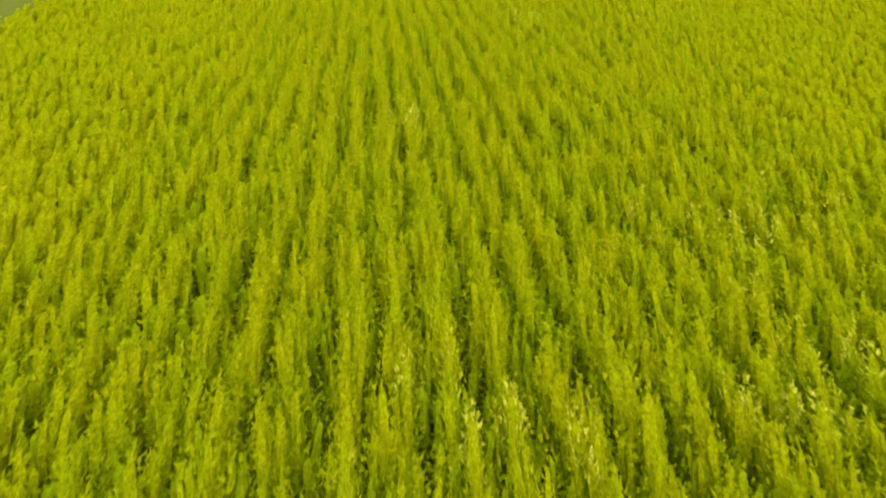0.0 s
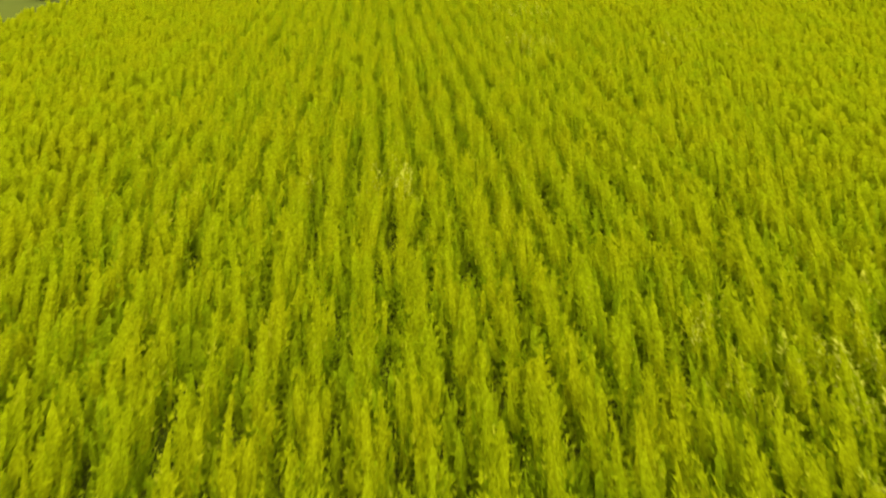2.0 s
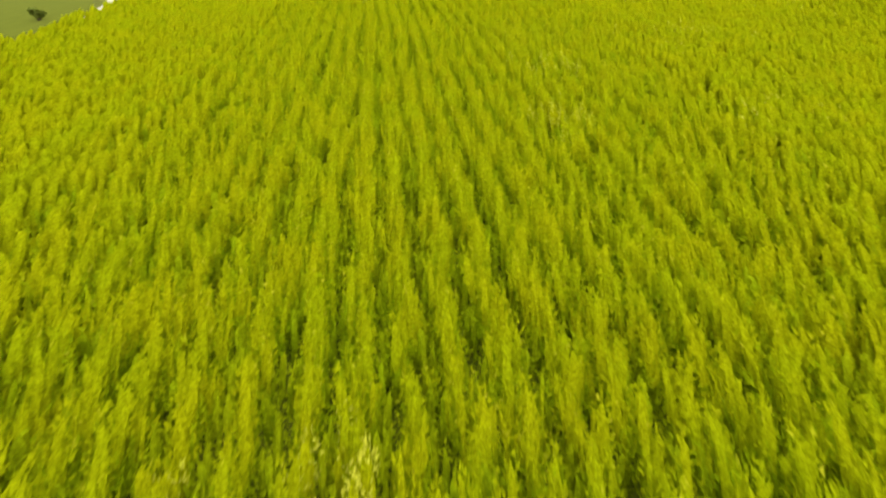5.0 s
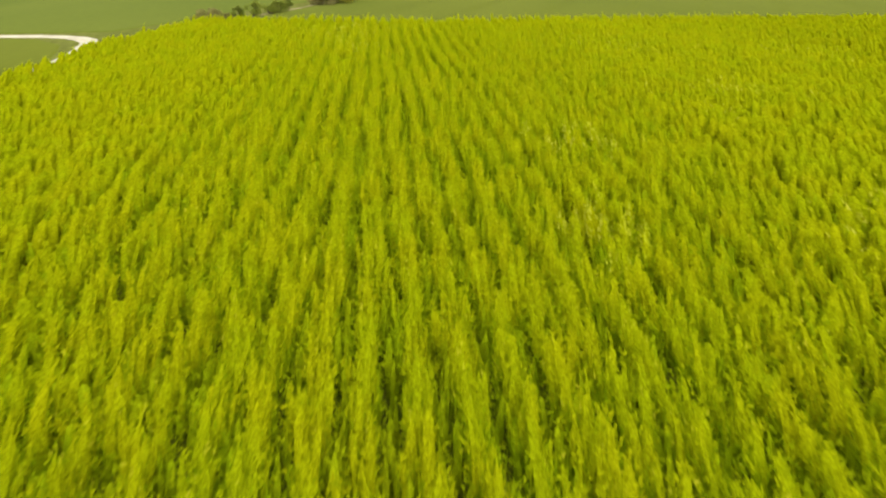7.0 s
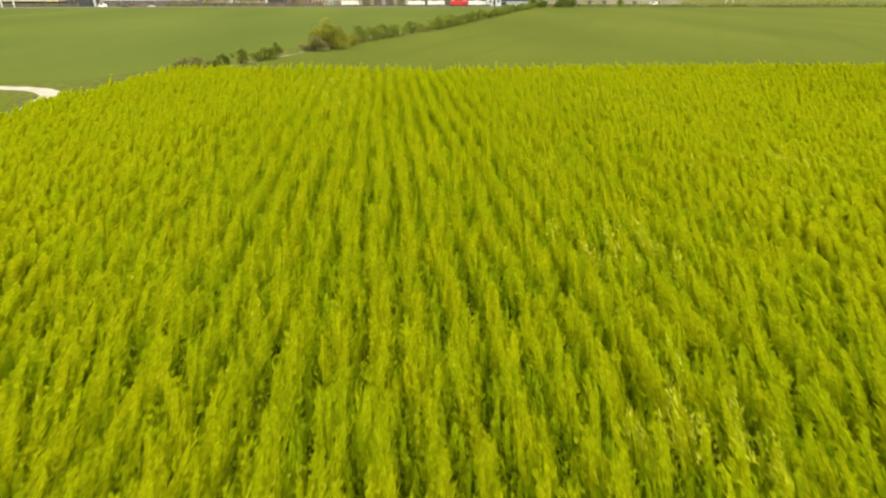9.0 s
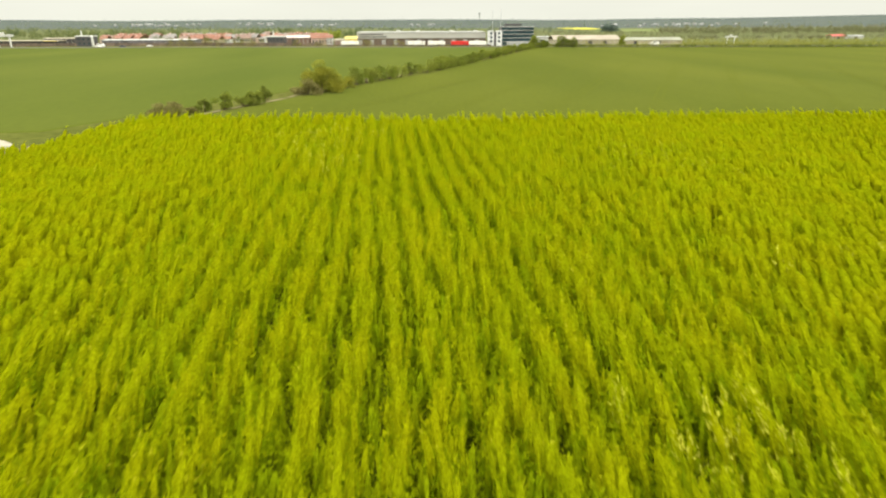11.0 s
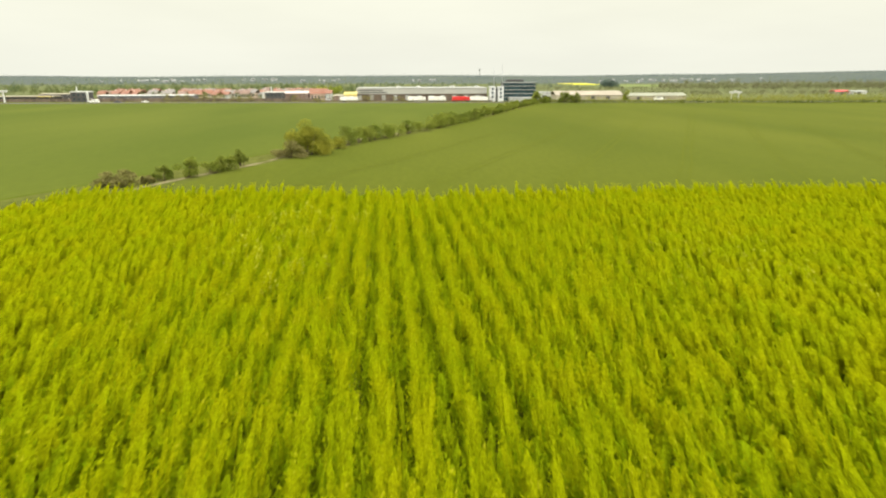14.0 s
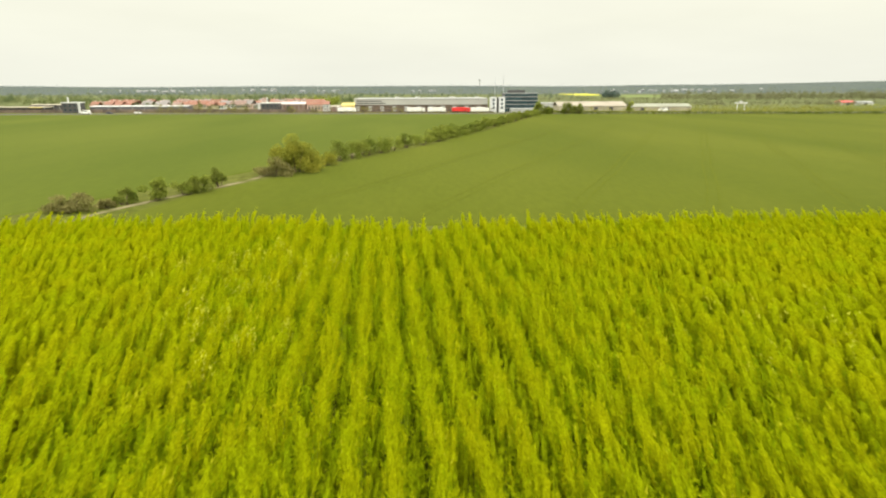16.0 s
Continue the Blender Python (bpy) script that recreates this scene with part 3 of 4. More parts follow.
def plantation():
    rng = np.random.default_rng(7)
    c, s = math.cos(radians(ROW_TURN)), math.sin(radians(ROW_TURN))
    spots = []
    for r in range(-26, 76):
        v = np.arange(SOUTH - 10, 186, PLANT_GAP) + rng.uniform(-0.3, 0.3)
        v = v + rng.normal(0, 0.18, len(v))
        u = ROW_AT + r * ROW_GAP + rng.normal(0, 0.10, len(v)) + 0.1 * np.sin(v / 6.0 + r)
        x, y = u * c - v * s, u * s + v * c
        keep = (y > SOUTH) & (x < EAST) & (y < np.array([far_edge(q) for q in x])) & (x > np.array([west_edge(q) for q in y])) & (rng.random(len(v)) > 0.03)
        spots.append(np.stack([x, y], axis=1)[keep])
    spots = np.concatenate(spots)
    away = away_from_line(spots)
    single = (spots[:, 0] > -1.5) & (spots[:, 0] < 10) & (spots[:, 1] > 116) & (spots[:, 1] < 152)
    single[np.flatnonzero(single)[300:]] = False
    pale = np.zeros(len(spots))
    for x, y, r in PALE:
        pale = np.maximum(pale, np.exp(-((spots[:, 0] - x) ** 2 + (spots[:, 1] - y) ** 2) / (r * r)))
    turned = (rng.random(len(spots)) < pale * 0.65) & ~single
    # low side shoots that close the lanes between the rows
    lanes = []
    for r in range(-26, 76):
        v = np.arange(SOUTH - 10, 186, 0.56)
        v = v + rng.uniform(-0.3, 0.3, len(v))
        u = ROW_AT + (r + 0.5) * ROW_GAP + rng.normal(0, 0.2, len(v))
        x, y = u * c - v * s, u * s + v * c
        keep = (y > SOUTH) & (y < np.array([far_edge(q) for q in x])) & (x > np.array([west_edge(q) for q in y])) & (rng.random(len(v)) < 0.9)
        lanes.append(np.stack([x, y], axis=1)[keep])
    lanes = np.concatenate(lanes)
    lane_away = away_from_line(lanes)
    label = "dense rows of yellow-green willow shoots"
    lots = [("willow_rows", 0, 8, 410, 0.148, 3, 5, 0.16, 5), ("willow_rows_near", 8, 14, 260, 0.178, 3, 4, 0.20, 5), ("willow_rows_beside", 14, 21, 180, 0.20, 3, 4, 0.26, 4), ("willow_rows_outer", 21, 36, 52, 0.24, 3, 4, 0.46, 3), ("willow_rows_side", 36, 58, 18, 0.30, 2, 4, 0.55, 3), ("willow_rows_edge", 58, 400, 8, 0.38, 2, 3, 0.6, 2), ("willow_rows_border", 400, 999, 3, 0.5, 1, 3, 0.9, 2)]
    for name, near, far, *form in lots:
        shapes = willow_forms(rng, 40, *form)
        here = (away >= near) & (away < far) & ~single
        broad = 1.0 if far < 22 else 1.12
        low_leaf, low_mass = (WILLOW, WILLOW_MASS) if far < 22 else (WILLOW_TIP, TIP_MASS)
        set_out(rng, name, spots[here & ~turned], shapes, (low_leaf, WILLOW_TIP), (low_mass, TIP_MASS), label, 0.96, broad, near > 20)
        set_out(rng, name + "_turned", spots[here & turned], shapes, (low_leaf, WILLOW_PALE), (low_mass, TIP_MASS), label + " with pale leaf undersides turned up", 0.96, broad, near > 20)
    for name, near, far, size, *form in (("side_shoots", 0, 11, (0.69, 1.05), 84, 0.17, 1, 4, 0.1, 4), ("side_shoots_beside", 11, 24, (0.70, 1.12), 38, 0.23, 1, 3, 0.24, 3), ("side_shoots_outer", 24, 50, (0.86, 1.3), 8, 0.26, 1, 3, 0.6, 2)):
        here = (lane_away >= near) & (lane_away < far)
        low = UNDER if near < 20 else TIP_MASS
        set_out(rng, name, lanes[here], willow_forms(rng, 30, *form), (low, low), (low, low), "lower green willow side shoots and weeds between the rows", *size)
    # the plants that the camera comes closest to at the end stand singly
    chosen = spots[single]
    loose, dense, faces, young, tips = willow_forms(rng, 12, 430, 0.145, 3, 5, 0.16, 5)
    kinds = []
    for k in range(12):
        pair = []
        for name, f, fc, two, tip in (("foliage", loose[k], triangles(loose[k]), (WILLOW, WILLOW_TIP), young[k]), ("leaf_mass", dense[k], faces, (WILLOW_MASS, TIP_MASS), tips)):
            f[..., 1] += f[..., 2] ** 2 * BEND - 1.1
            me = bpy.data.meshes.new(name)
            me.from_pydata(f, [], fc)
            for m in two:
                me.materials.append(m)
            me.polygons.foreach_set("material_index", tip.astype(np.int32))
            pair.append(me)
        bm = bmesh.new()
        for _ in range(5):
            x, y = rng.normal(0, 0.1, 2)
            h = rng.uniform(1.5, 2.1)
            rod(bm, (x, y - 1.1, -0.05), (x * 1.6, y * 1.6 - 1.1 + BEND * h * h * 0.25, h / 2), 0.022, 0.014, 4)
            rod(bm, (x * 1.6, y * 1.6 - 1.1 + BEND * h * h * 0.25, h / 2), (x * 2.2, y * 2.2 - 1.1 + BEND * h * h, h), 0.014, 0.006, 4)
        st = bpy.data.meshes.new("stem")
        bm.to_mesh(st)
        bm.free()
        st.materials.append(SHOOT)
        kinds.append((st, *pair))
    for x, y in chosen:
        ob = thing("willow_shrub", x, y, "yellow-green willow shrub of upright leafy shoots in its row", "willow shrub", "willow shrubs in rows", rng.uniform(-14, 14))
        ob.scale = [float(np.clip(rng.normal(0.95, 0.09), 0.75, 1.15))] * 3
        for name, me in zip(("stem", "foliage", "leaf_mass"), kinds[rng.integers(0, 12)]):
            new(name, me).parent = ob


plantation()

# ---- hedge and trees along the track ----


def bush(name, x, y, wide, high, leaf, label, category, group="", seed=0, deep=0.8, trunk=0.12, leaves=900, coarse=1.0):
    rng = np.random.default_rng(seed)
    wide, high = wide * 1.5, high * 1.2
    ob = thing(name, x, y, label, category, group)
    n = 9 + int(1.3 * wide)
    c = np.stack([rng.uniform(-0.38, 0.38, n) * wide, rng.uniform(-0.38, 0.38, n) * wide * deep, rng.uniform(0.2, 0.8, n) * high], axis=1)
    c[:, 2] -= 0.3 * high * (np.abs(c[:, 0]) / (0.38 * wide)) ** 2 * rng.uniform(0.3, 1, n)
    r = np.stack([rng.uniform(0.12, 0.22, n) * wide, rng.uniform(0.12, 0.22, n) * wide * deep, rng.uniform(0.13, 0.21, n) * high], axis=1)
    low = c[:, 2] - r[:, 2]
    c[:, 2] += np.where(low < 0.05, 0.05 - low, 0)
    v = leaf_cloud(rng, c, r, int(leaves * 2.8), (0.17 + 0.010 * wide) * coarse)
    v[:, 2] = np.maximum(v[:, 2], 0.02)
    from_arrays("crown", v, triangles(v), leaf, ob)
    bm = bmesh.new()
    for q in c[:6]:
        foot = (q[0] * 0.3, q[1] * 0.3, -0.1)
        mid = (q[0] * 0.55, q[1] * 0.55, q[2] * 0.55)
        rod(bm, foot, mid, trunk, trunk * 0.6)
        rod(bm, mid, q, trunk * 0.6, trunk * 0.15)
    part("branches", bm, BARK, ob)
    return ob


HEDGE = "bushes of the field hedge"
bush("thorn_bush", -43.4, 188.6, 5.0, 2.4, BUSH_GREY, "low greyish bare thorn thicket at the track's edge", "bush", HEDGE, 11, 0.5, leaves=1200)
bush("thorn_bush", -39.9, 191.4, 1.6, 1.3, BUSH_GREY, "small greyish bare thorn bush", "bush", HEDGE, 12)
bush("hawthorn_bush", -38.6, 194.4, 2.1, 2.6, BUSH_DARK, "rounded dark green hawthorn bush", "bush", HEDGE, 13)
bush("field_maple_bush", -35.3, 197.7, 2.8, 3.2, BUSH_GREEN, "rounded fresh green bush beside the track", "bush", HEDGE, 14)
bush("field_maple_bush", -32.3, 202.8, 3.0, 3.1, BUSH_GREEN, "broad fresh green bush beside the track", "bush", HEDGE, 15)
bush("field_maple_bush", -30.4, 204.8, 2.8, 3.0, BUSH_GREEN, "broad fresh green bush beside the track", "bush", HEDGE, 16)
bush("hawthorn_bush", -29.8, 211.4, 2.1, 3.2, BUSH_DARK, "slim dark green hawthorn bush", "bush", HEDGE, 17)
bush("blackthorn_thicket", -22.7, 224.2, 5.4, 3.8, BUSH_GREY, "wide grey-brown blackthorn thicket before the big tree", "bush", HEDGE, 18, 0.6, leaves=1400)
bush("goat_willow_tree", -19.3, 230.4, 7.6, 7.3, TREE_OLIVE, "spreading olive-yellow goat willow, the tallest of the hedge", "tree", HEDGE, 19, 0.8, 0.22, 5200, 0.85)
bush("hawthorn_bush", -17.6, 234.3, 3.6, 2.7, BUSH_DARK, "low dark hawthorn bush at the big tree's foot", "bush", HEDGE, 20)
bush("goat_willow_bush", -15.3, 241.5, 4.6, 3.3, TREE_OLIVE, "pale olive goat willow bush", "bush", HEDGE, 21)
rng = np.random.default_rng(5)
spots = [(-12.7, 250.5, 4.0, 4.6), (-10.4, 256.0, 3.8, 3.9), (-8.6, 260.9, 4.2, 3.9), (-6.2, 265.0, 4.2, 4.3), (-3.8, 269.4, 4.2, 3.9), (-0.8, 275.5, 4.6, 4.2), (3.2, 284.5, 3.2, 4.2), (8.8, 294.0, 6.0, 3.4)]
for i, (x, y, w, h) in enumerate(spots):
    bush("field_maple_bush" if i % 3 else "hawthorn_bush", x, y, w, h, BUSH_GREEN if i % 3 else BUSH_DARK, "leafy green bush in the hedge row", "bush", HEDGE, 30 + i)
line = [(13, 306), (20, 327), (34, 361), (56, 424), (78, 486), (90, 520)]
for i in range(30):
    s = i / 29 * 5
    k = min(int(s), 4)
    x, y = (line[k][j] + (line[k + 1][j] - line[k][j]) * (s - k) for j in (0, 1))
    w, h = rng.uniform(3.4, 5.6), rng.uniform(2.6, 4.5)
    dark = rng.random() < 0.35
    bush("hawthorn_bush" if dark else "field_maple_bush", x + rng.normal(0, 0.6), y, w, h, BUSH_DARK if dark else BUSH_GREEN, "leafy green bush in the hedge row", "bush", HEDGE, 60 + i, leaves=700, coarse=1.5)
for i, (x, y, w, h) in enumerate([(94.5, 531, 6.0, 8.0), (103, 536, 5, 4.5), (115.5, 533, 6.0, 7.8), (123, 533, 5.6, 8.0), (99, 531, 5, 4)]):
    bush("maple_tree", x, y, w, h, BUSH_GREEN if i in (0, 4) else BUSH_DARK, "round green tree at the end of the hedge by the road", "tree", "trees by the road", 120 + i, leaves=900, trunk=0.2, coarse=1.9)
bush("spring_tree", 165.2, 545, 3.6, 8.6, SPRING, "slim bright yellow-green tree before the sheds", "tree", "trees by the road", 130, leaves=900, trunk=0.16, coarse=1.7)
bush("roadside_bush", -56.5, 130.0, 1.6, 2.0, BUSH_DARK, "small dark green bush beside the gravel track", "bush", "", 140)
bush("roadside_bush", -57.6, 115.0, 3.2, 2.8, BUSH_DARK, "dark green bush beside the gravel track", "bush", "", 141)

# ---- the town ----


def windows_on(ob, x0, x1, z0, z1, cols, floors, y, mat=GLASS, gap=0.35):
    """Panes with frames set into a front that faces -y, each a part."""
    cw, fh = (x1 - x0) / cols, (z1 - z0) / floors
    for i in range(cols):
        for j in range(floors):
            a, c = x0 + i * cw + cw * gap / 2, z0 + j * fh + fh * gap / 2
            w = part("window", boxed(a, y - 0.08, c, a + cw * (1 - gap), y + 0.1, c + fh * (1 - gap)), mat, ob)


PALE_CLAD = material("pale_wall_sheet", (0.44, 0.43, 0.385), 0.7, 0.06, 0.05, 2.0, 0.05, other=(0.50, 0.49, 0.44), gloss=0.2)
ROSY_SHEET = material("rosy_white_roof_sheet", (0.56, 0.47, 0.42), 0.7, 0.08, 0.1, 2.0, 0.05, gloss=0.2)
BROWN_RENDER = material("brown_render", (0.20, 0.13, 0.10), 0.8, 0.15, 0.4, 4.0, 0.1)
BRIGHT = material("bright_white_render", (0.62, 0.62, 0.60), 0.7, 0.05, 0.3, 3.0, 0.05)


def office(x, y):
    ob = thing("office_building", x, y, "five-storey office block with blue glass bands and a white stair tower", "office building")
    part("wall", boxed(0, 0, -0.5, 25, 14, 14.0), DARK_CLAD, ob)
    for f in range(5):
        z = 0.6 + f * 2.75
        part("spandrel", boxed(-0.15, -0.2, z - 0.32, 25.15, -0.002, z, bevel=0.03), GREY_CLAD, ob, "pale horizontal band")
        for i in range(10):
            part("window", boxed(0.15 + i * 2.48, -0.1, z + 0.06, 2.5 + i * 2.48, -0.002, z + 2.1), OFFICE_GLASS, ob)
    part("spandrel", boxed(-0.15, -0.2, 13.75, 25.15, -0.002, 14.3, bevel=0.03), GREY_CLAD, ob, "pale horizontal band")
    part("plant_room", boxed(3, 3, 14.0, 16, 10, 16.2, bevel=0.05), DARK_CLAD, ob)
    for a in (-10.5, -4.2):
        tower = part("stair_tower", boxed(a, -1.0, -0.5, a + 4.4, 6, 11.2, bevel=0.05), BRIGHT, ob, "white rendered stair tower")
        for j in range(3):
            part("window", boxed(a + 1.4, -1.1, 2.6 + j * 2.9, a + 3.0, -0.98, 4.4 + j * 2.9), GLASS, tower)
    part("link_wing", boxed(-6.1, 0.5, -0.5, -4.2, 5, 10.6), DARK_CLAD, ob)
    for a, h in ((-7.0, 26.0), (-0.6, 27.5)):
        bm = bmesh.new()
        rod(bm, (a, 3, 9), (a, 3, h), 0.16, 0.07)
        for k in range(4):
            rod(bm, (a - 0.6, 3, h - 1 - k * 1.6), (a + 0.6, 3, h - 1 - k * 1.6), 0.05, 0.05, 4)
        part("mast", bm, STEEL, ob, "thin grey antenna mast")
    part("entrance_hall", boxed(4, -7, -0.5, 22, -0.25, 3.0, bevel=0.05), GREY_CLAD, ob)
    return ob


def warehouse(x, y, long, deep, high, wall, roof, label, ribs=24, rise=1.6):
    ob = thing("warehouse", x, y, label, "warehouse")
    part("wall", boxed(0, 0, -0.6, long, deep, high), wall, ob)
    part("roof", gable(bmesh.new(), 0, 0, long, deep, high + 0.25, rise, 0.5), roof, ob)
    for i in range(ribs):
        a = (i + 0.5) * long / ribs
        part("cladding_rib", boxed(a - 0.12, -0.1, 0, a + 0.12, -0.002, high - 0.1), GREY_CLAD, ob)
    for i in range(int(ribs / 4)):
        a = (i + 0.5) * long / (ribs / 4)
        part("loading_door", boxed(a - 1.7, -0.14, 0, a + 1.7, -0.003, min(4.2, high - 0.7), bevel=0.03), DARK_CLAD, ob)
    return ob


def lorry(x, y, paint, label, turn=0.0):
    ob = thing("lorry", x, y, label, "lorry", "lorries parked by the warehouse", turn)
    part("trailer", boxed(0, -1.25, 1.1, 11.2, 1.25, 3.9, bevel=0.08), paint, ob)
    part("chassis", boxed(0.2, -0.9, 0.8, 13.0, 0.9, 1.09), DARK_CLAD, ob)
    cab = part("cab", boxed(11.5, -1.2, 0.9, 13.4, 1.2, 3.6, bevel=0.25), paint, ob)
    part("windscreen", boxed(12.9, -1.0, 2.3, 13.42, 1.0, 3.2, bevel=0.05), GLASS, cab)
    for a in (1.4, 2.7, 4.0, 12.3):
        for s in (-1.05, 0.75):
            bm = bmesh.new()
            rod(bm, (a, s, 0.5), (a, s + 0.3, 0.5), 0.5, 0.5, 14)
            part("wheel", bm, TYRE, ob)
    return ob


def van(x, y, paint, label, turn=0.0, long=4.6, high=1.6, category="car"):
    ob = thing("van" if high > 1.8 else "car", x, y, label, category, "vehicles on the road", turn)
    bm = bmesh.new()
    box(bm, 0, -0.9, 0.3, long, 0.9, 0.3 + (high - 0.3) * 0.55, bevel=0.15)
    part("body", bm, paint, ob)
    part("cabin", boxed(long * 0.16, -0.8, 0.3 + (high - 0.3) * 0.5, long * (0.95 if high > 1.8 else 0.72), 0.8, high, bevel=0.22), paint, ob)
    part("side_glass", boxed(long * 0.22, -0.82, high * 0.66, long * 0.66, 0.82, high * 0.9, bevel=0.02), GLASS, ob)
    for a in (long * 0.2, long * 0.8):
        for s in (-0.92, 0.7):
            w = bmesh.new()
            rod(w, (a, s, 0.33), (a, s + 0.22, 0.33), 0.33, 0.33, 12)
            part("wheel", w, TYRE, ob)
    return ob


BROWN_TILE = material("brown_roof_tile", (0.24, 0.16, 0.12), 0.8, 0.2, 0.5, 6.0, 0.2)


def house(x, y, wide, deep, high, rise, wall, label, turn=0.0, group="red-roofed houses", roof=RED_TILE):
    ob = thing("house", x, y, label, "house", group, turn)
    part("wall", boxed(0, 0, -0.6, wide, deep, high), wall, ob)
    part("roof", gable(bmesh.new(), 0, 0, wide, deep, high + 0.1, rise), roof, ob)
    windows_on(ob, 0.4, wide - 0.4, 0.5, high - 0.2, max(2, int(wide / 2.6)), max(1, int(high / 2.7)), 0.0, gap=0.5)
    part("chimney", boxed(wide * 0.3, deep * 0.55, high + rise * 0.3, wide * 0.3 + 0.7, deep * 0.55 + 0.7, high + rise + 0.9, bevel=0.03), PINK_WALL, ob)
    return ob


def flat_hall(x, y, long, label):
    ob = thing("service_hall", x, y, label, "hall")
    part("wall", boxed(0, 0, -0.6, long, 12, 3.4), DARK_CLAD, ob)
    part("roof", boxed(-0.6, -1.4, 3.4, long + 0.6, 12.6, 3.95, bevel=0.05), CREAM, ob, "pale flat roof")
    part("canopy_edge", boxed(long - 10, -1.75, 3.3, long + 0.4, -1.41, 3.9, bevel=0.04), YELLOW_WALL, ob, "bright yellow canopy edge")
    windows_on(ob, 2, long - 2, 0.4, 2.9, 12, 1, 0.0, gap=0.3)


def logistics_hall(x, y, long, deep, high):
    """A high pale box with a row of open loading bays below and two ribbon windows at one end."""
    ob = thing("logistics_hall", x, y, "long pale grey warehouse with brown loading bays along its foot", "warehouse")
    part("base_wall", boxed(0, 0.6, -0.6, long, deep, 4.8), BARRIER, ob, "brown recessed loading front")
    part("wall", boxed(0, 0, 4.8, long, deep, high), PALE_CLAD, ob)
    part("parapet", boxed(-0.3, -0.3, high, long + 0.3, deep + 0.3, high + 0.5, bevel=0.05), ROOF_GREY, ob, "pale grey parapet edge")
    bays = 22
    for i in range(bays + 1):
        a = i * long / bays
        part("bay_post", boxed(a - 0.35, 0.05, -0.6, a + 0.35, 0.59, 4.79), BARRIER, ob)
    for i in range(0, bays, 2):
        a = (i + 0.5) * long / bays
        part("loading_door", boxed(a - 1.5, 0.46, 0, a + 1.5, 0.59, 3.8, bevel=0.03), GREY_CLAD, ob)
    for z, wide in ((5.6, 24), (7.3, 21)):
        part("ribbon_window", boxed(1.5, -0.06, z, wide, 0.08, z + 0.8), DARK_CLAD, ob, "long dark ribbon window")
    for i in range(26):
        a = (i + 0.5) * long / 26
        part("cladding_joint", boxed(a - 0.06, -0.05, 4.9, a + 0.06, -0.002, 5.5 if a < 26 else high - 0.1), GREY_CLAD, ob)
    for a in (33, 49, 77, 97):
        part("roof_vent", boxed(a - 1.6, deep * 0.3, high + 0.45, a + 1.6, deep * 0.3 + 3, high + 1.6, bevel=0.1), WHITE, ob)
    return ob


office(74.2, 560)
logistics_hall(-40, 580, 104, 40, 9.0)
warehouse(123, 592, 56, 22, 3.4, CREAM, material("tan_roof_sheet", (0.34, 0.29, 0.21), 0.7, 0.08, 0.1, 2.0, 0.05), "low tan shed with a pale roof", 18, 3.2)
warehouse(183, 592, 50, 16, 2.9, CREAM, material("mossy_roof_sheet", (0.27, 0.27, 0.19), 0.8, 0.1, 0.1, 2.0, 0.05), "long low shed with a dull mossy roof", 10, 2.2)
warehouse(104.6, 575, 10.0, 8, 6.0, WHITE, ROOF_GREY, "small pale building half hidden by the roadside trees", 4, 0.6)
warehouse(-243.4, 585, 73, 16, 3.6, BLUE_CLAD, WHITE, "long low slate-blue hall with a pale roof edge", 8, 0.5)
warehouse(-291, 590, 24, 14, 4.9, DARK_CLAD, CREAM, "low dark filling-station hall with a pale flat roof", 6, 0.4)
flat_hall(-335, 578, 61, "long low hall with a pale roof and a yellow canopy edge")
warehouse(-96, 575, 18.5, 12, 5.4, BROWN_RENDER, ROSY_SHEET, "low brown hall with a wide rosy-white roof", 6, 1.6)
warehouse(-57.5, 574, 7.5, 9, 3.6, BROWN_RENDER, CREAM, "small tan shed beside the yellow hall", 3, 0.8)
warehouse(-48.8, 572, 9, 10, 4.6, YELLOW_WALL, YELLOW_WALL, "yellow hall beside the warehouse", 3, 1.8)


def flat_block(x, y, wide, deep, high, wall, label, pillar):
    ob = thing("flat_roofed_building", x, y, label, "building")
    part("wall", boxed(0, 0, -0.6, wide, deep, high), wall, ob)
    part("roof_rim", boxed(-0.4, -0.4, high, wide + 0.4, deep + 0.4, high + 0.7, bevel=0.05), WHITE, ob, "white roof rim")
    part("pillar", boxed(pillar, -0.4, -0.6, pillar + 1.3, 0.8, high), WHITE, ob)
    windows_on(ob, 0.5, wide - 0.5, 0.6, high - 0.3, max(3, int(wide / 3)), 2, 0.0, gap=0.62)
    bm = bmesh.new()
    rod(bm, (wide * 0.35, 2, high + 0.7), (wide * 0.35, 2, high + 4.5), 0.5, 0.35, 8)
    part("roof_stack", bm, WHITE, ob)


flat_block(-251.5, 562, 11.5, 10, 7.0, DARK_CLAD, "dark grey building with a white roof rim", 11.6)
flat_block(-107.0, 560, 12.6, 10, 6.4, DARK_CLAD, "dark grey box building with a white pillar", -2.2)
for x, paint, label in ((-50.0, WHITE_PAINT, "cream articulated lorry parked at the fence"), (0.8, WHITE_PAINT, "white articulated lorry parked at the fence"), (16.2, WHITE_PAINT, "white articulated lorry parked at the fence"), (34.3, RED_PAINT, "bright red articulated lorry parked at the fence"), (48.0, WHITE_PAINT, "white articulated lorry parked at the fence")):
    lorry(x, 553, paint, label)
van(-229, 545, WHITE_PAINT, "white delivery van on the road", 0, 6.2, 2.6, "van")
van(-192, 544, WHITE_PAINT, "white car on the road")
van(199, 575, WHITE_PAINT, "white delivery van parked by the sheds", 0, 7.5, 2.8, "van")
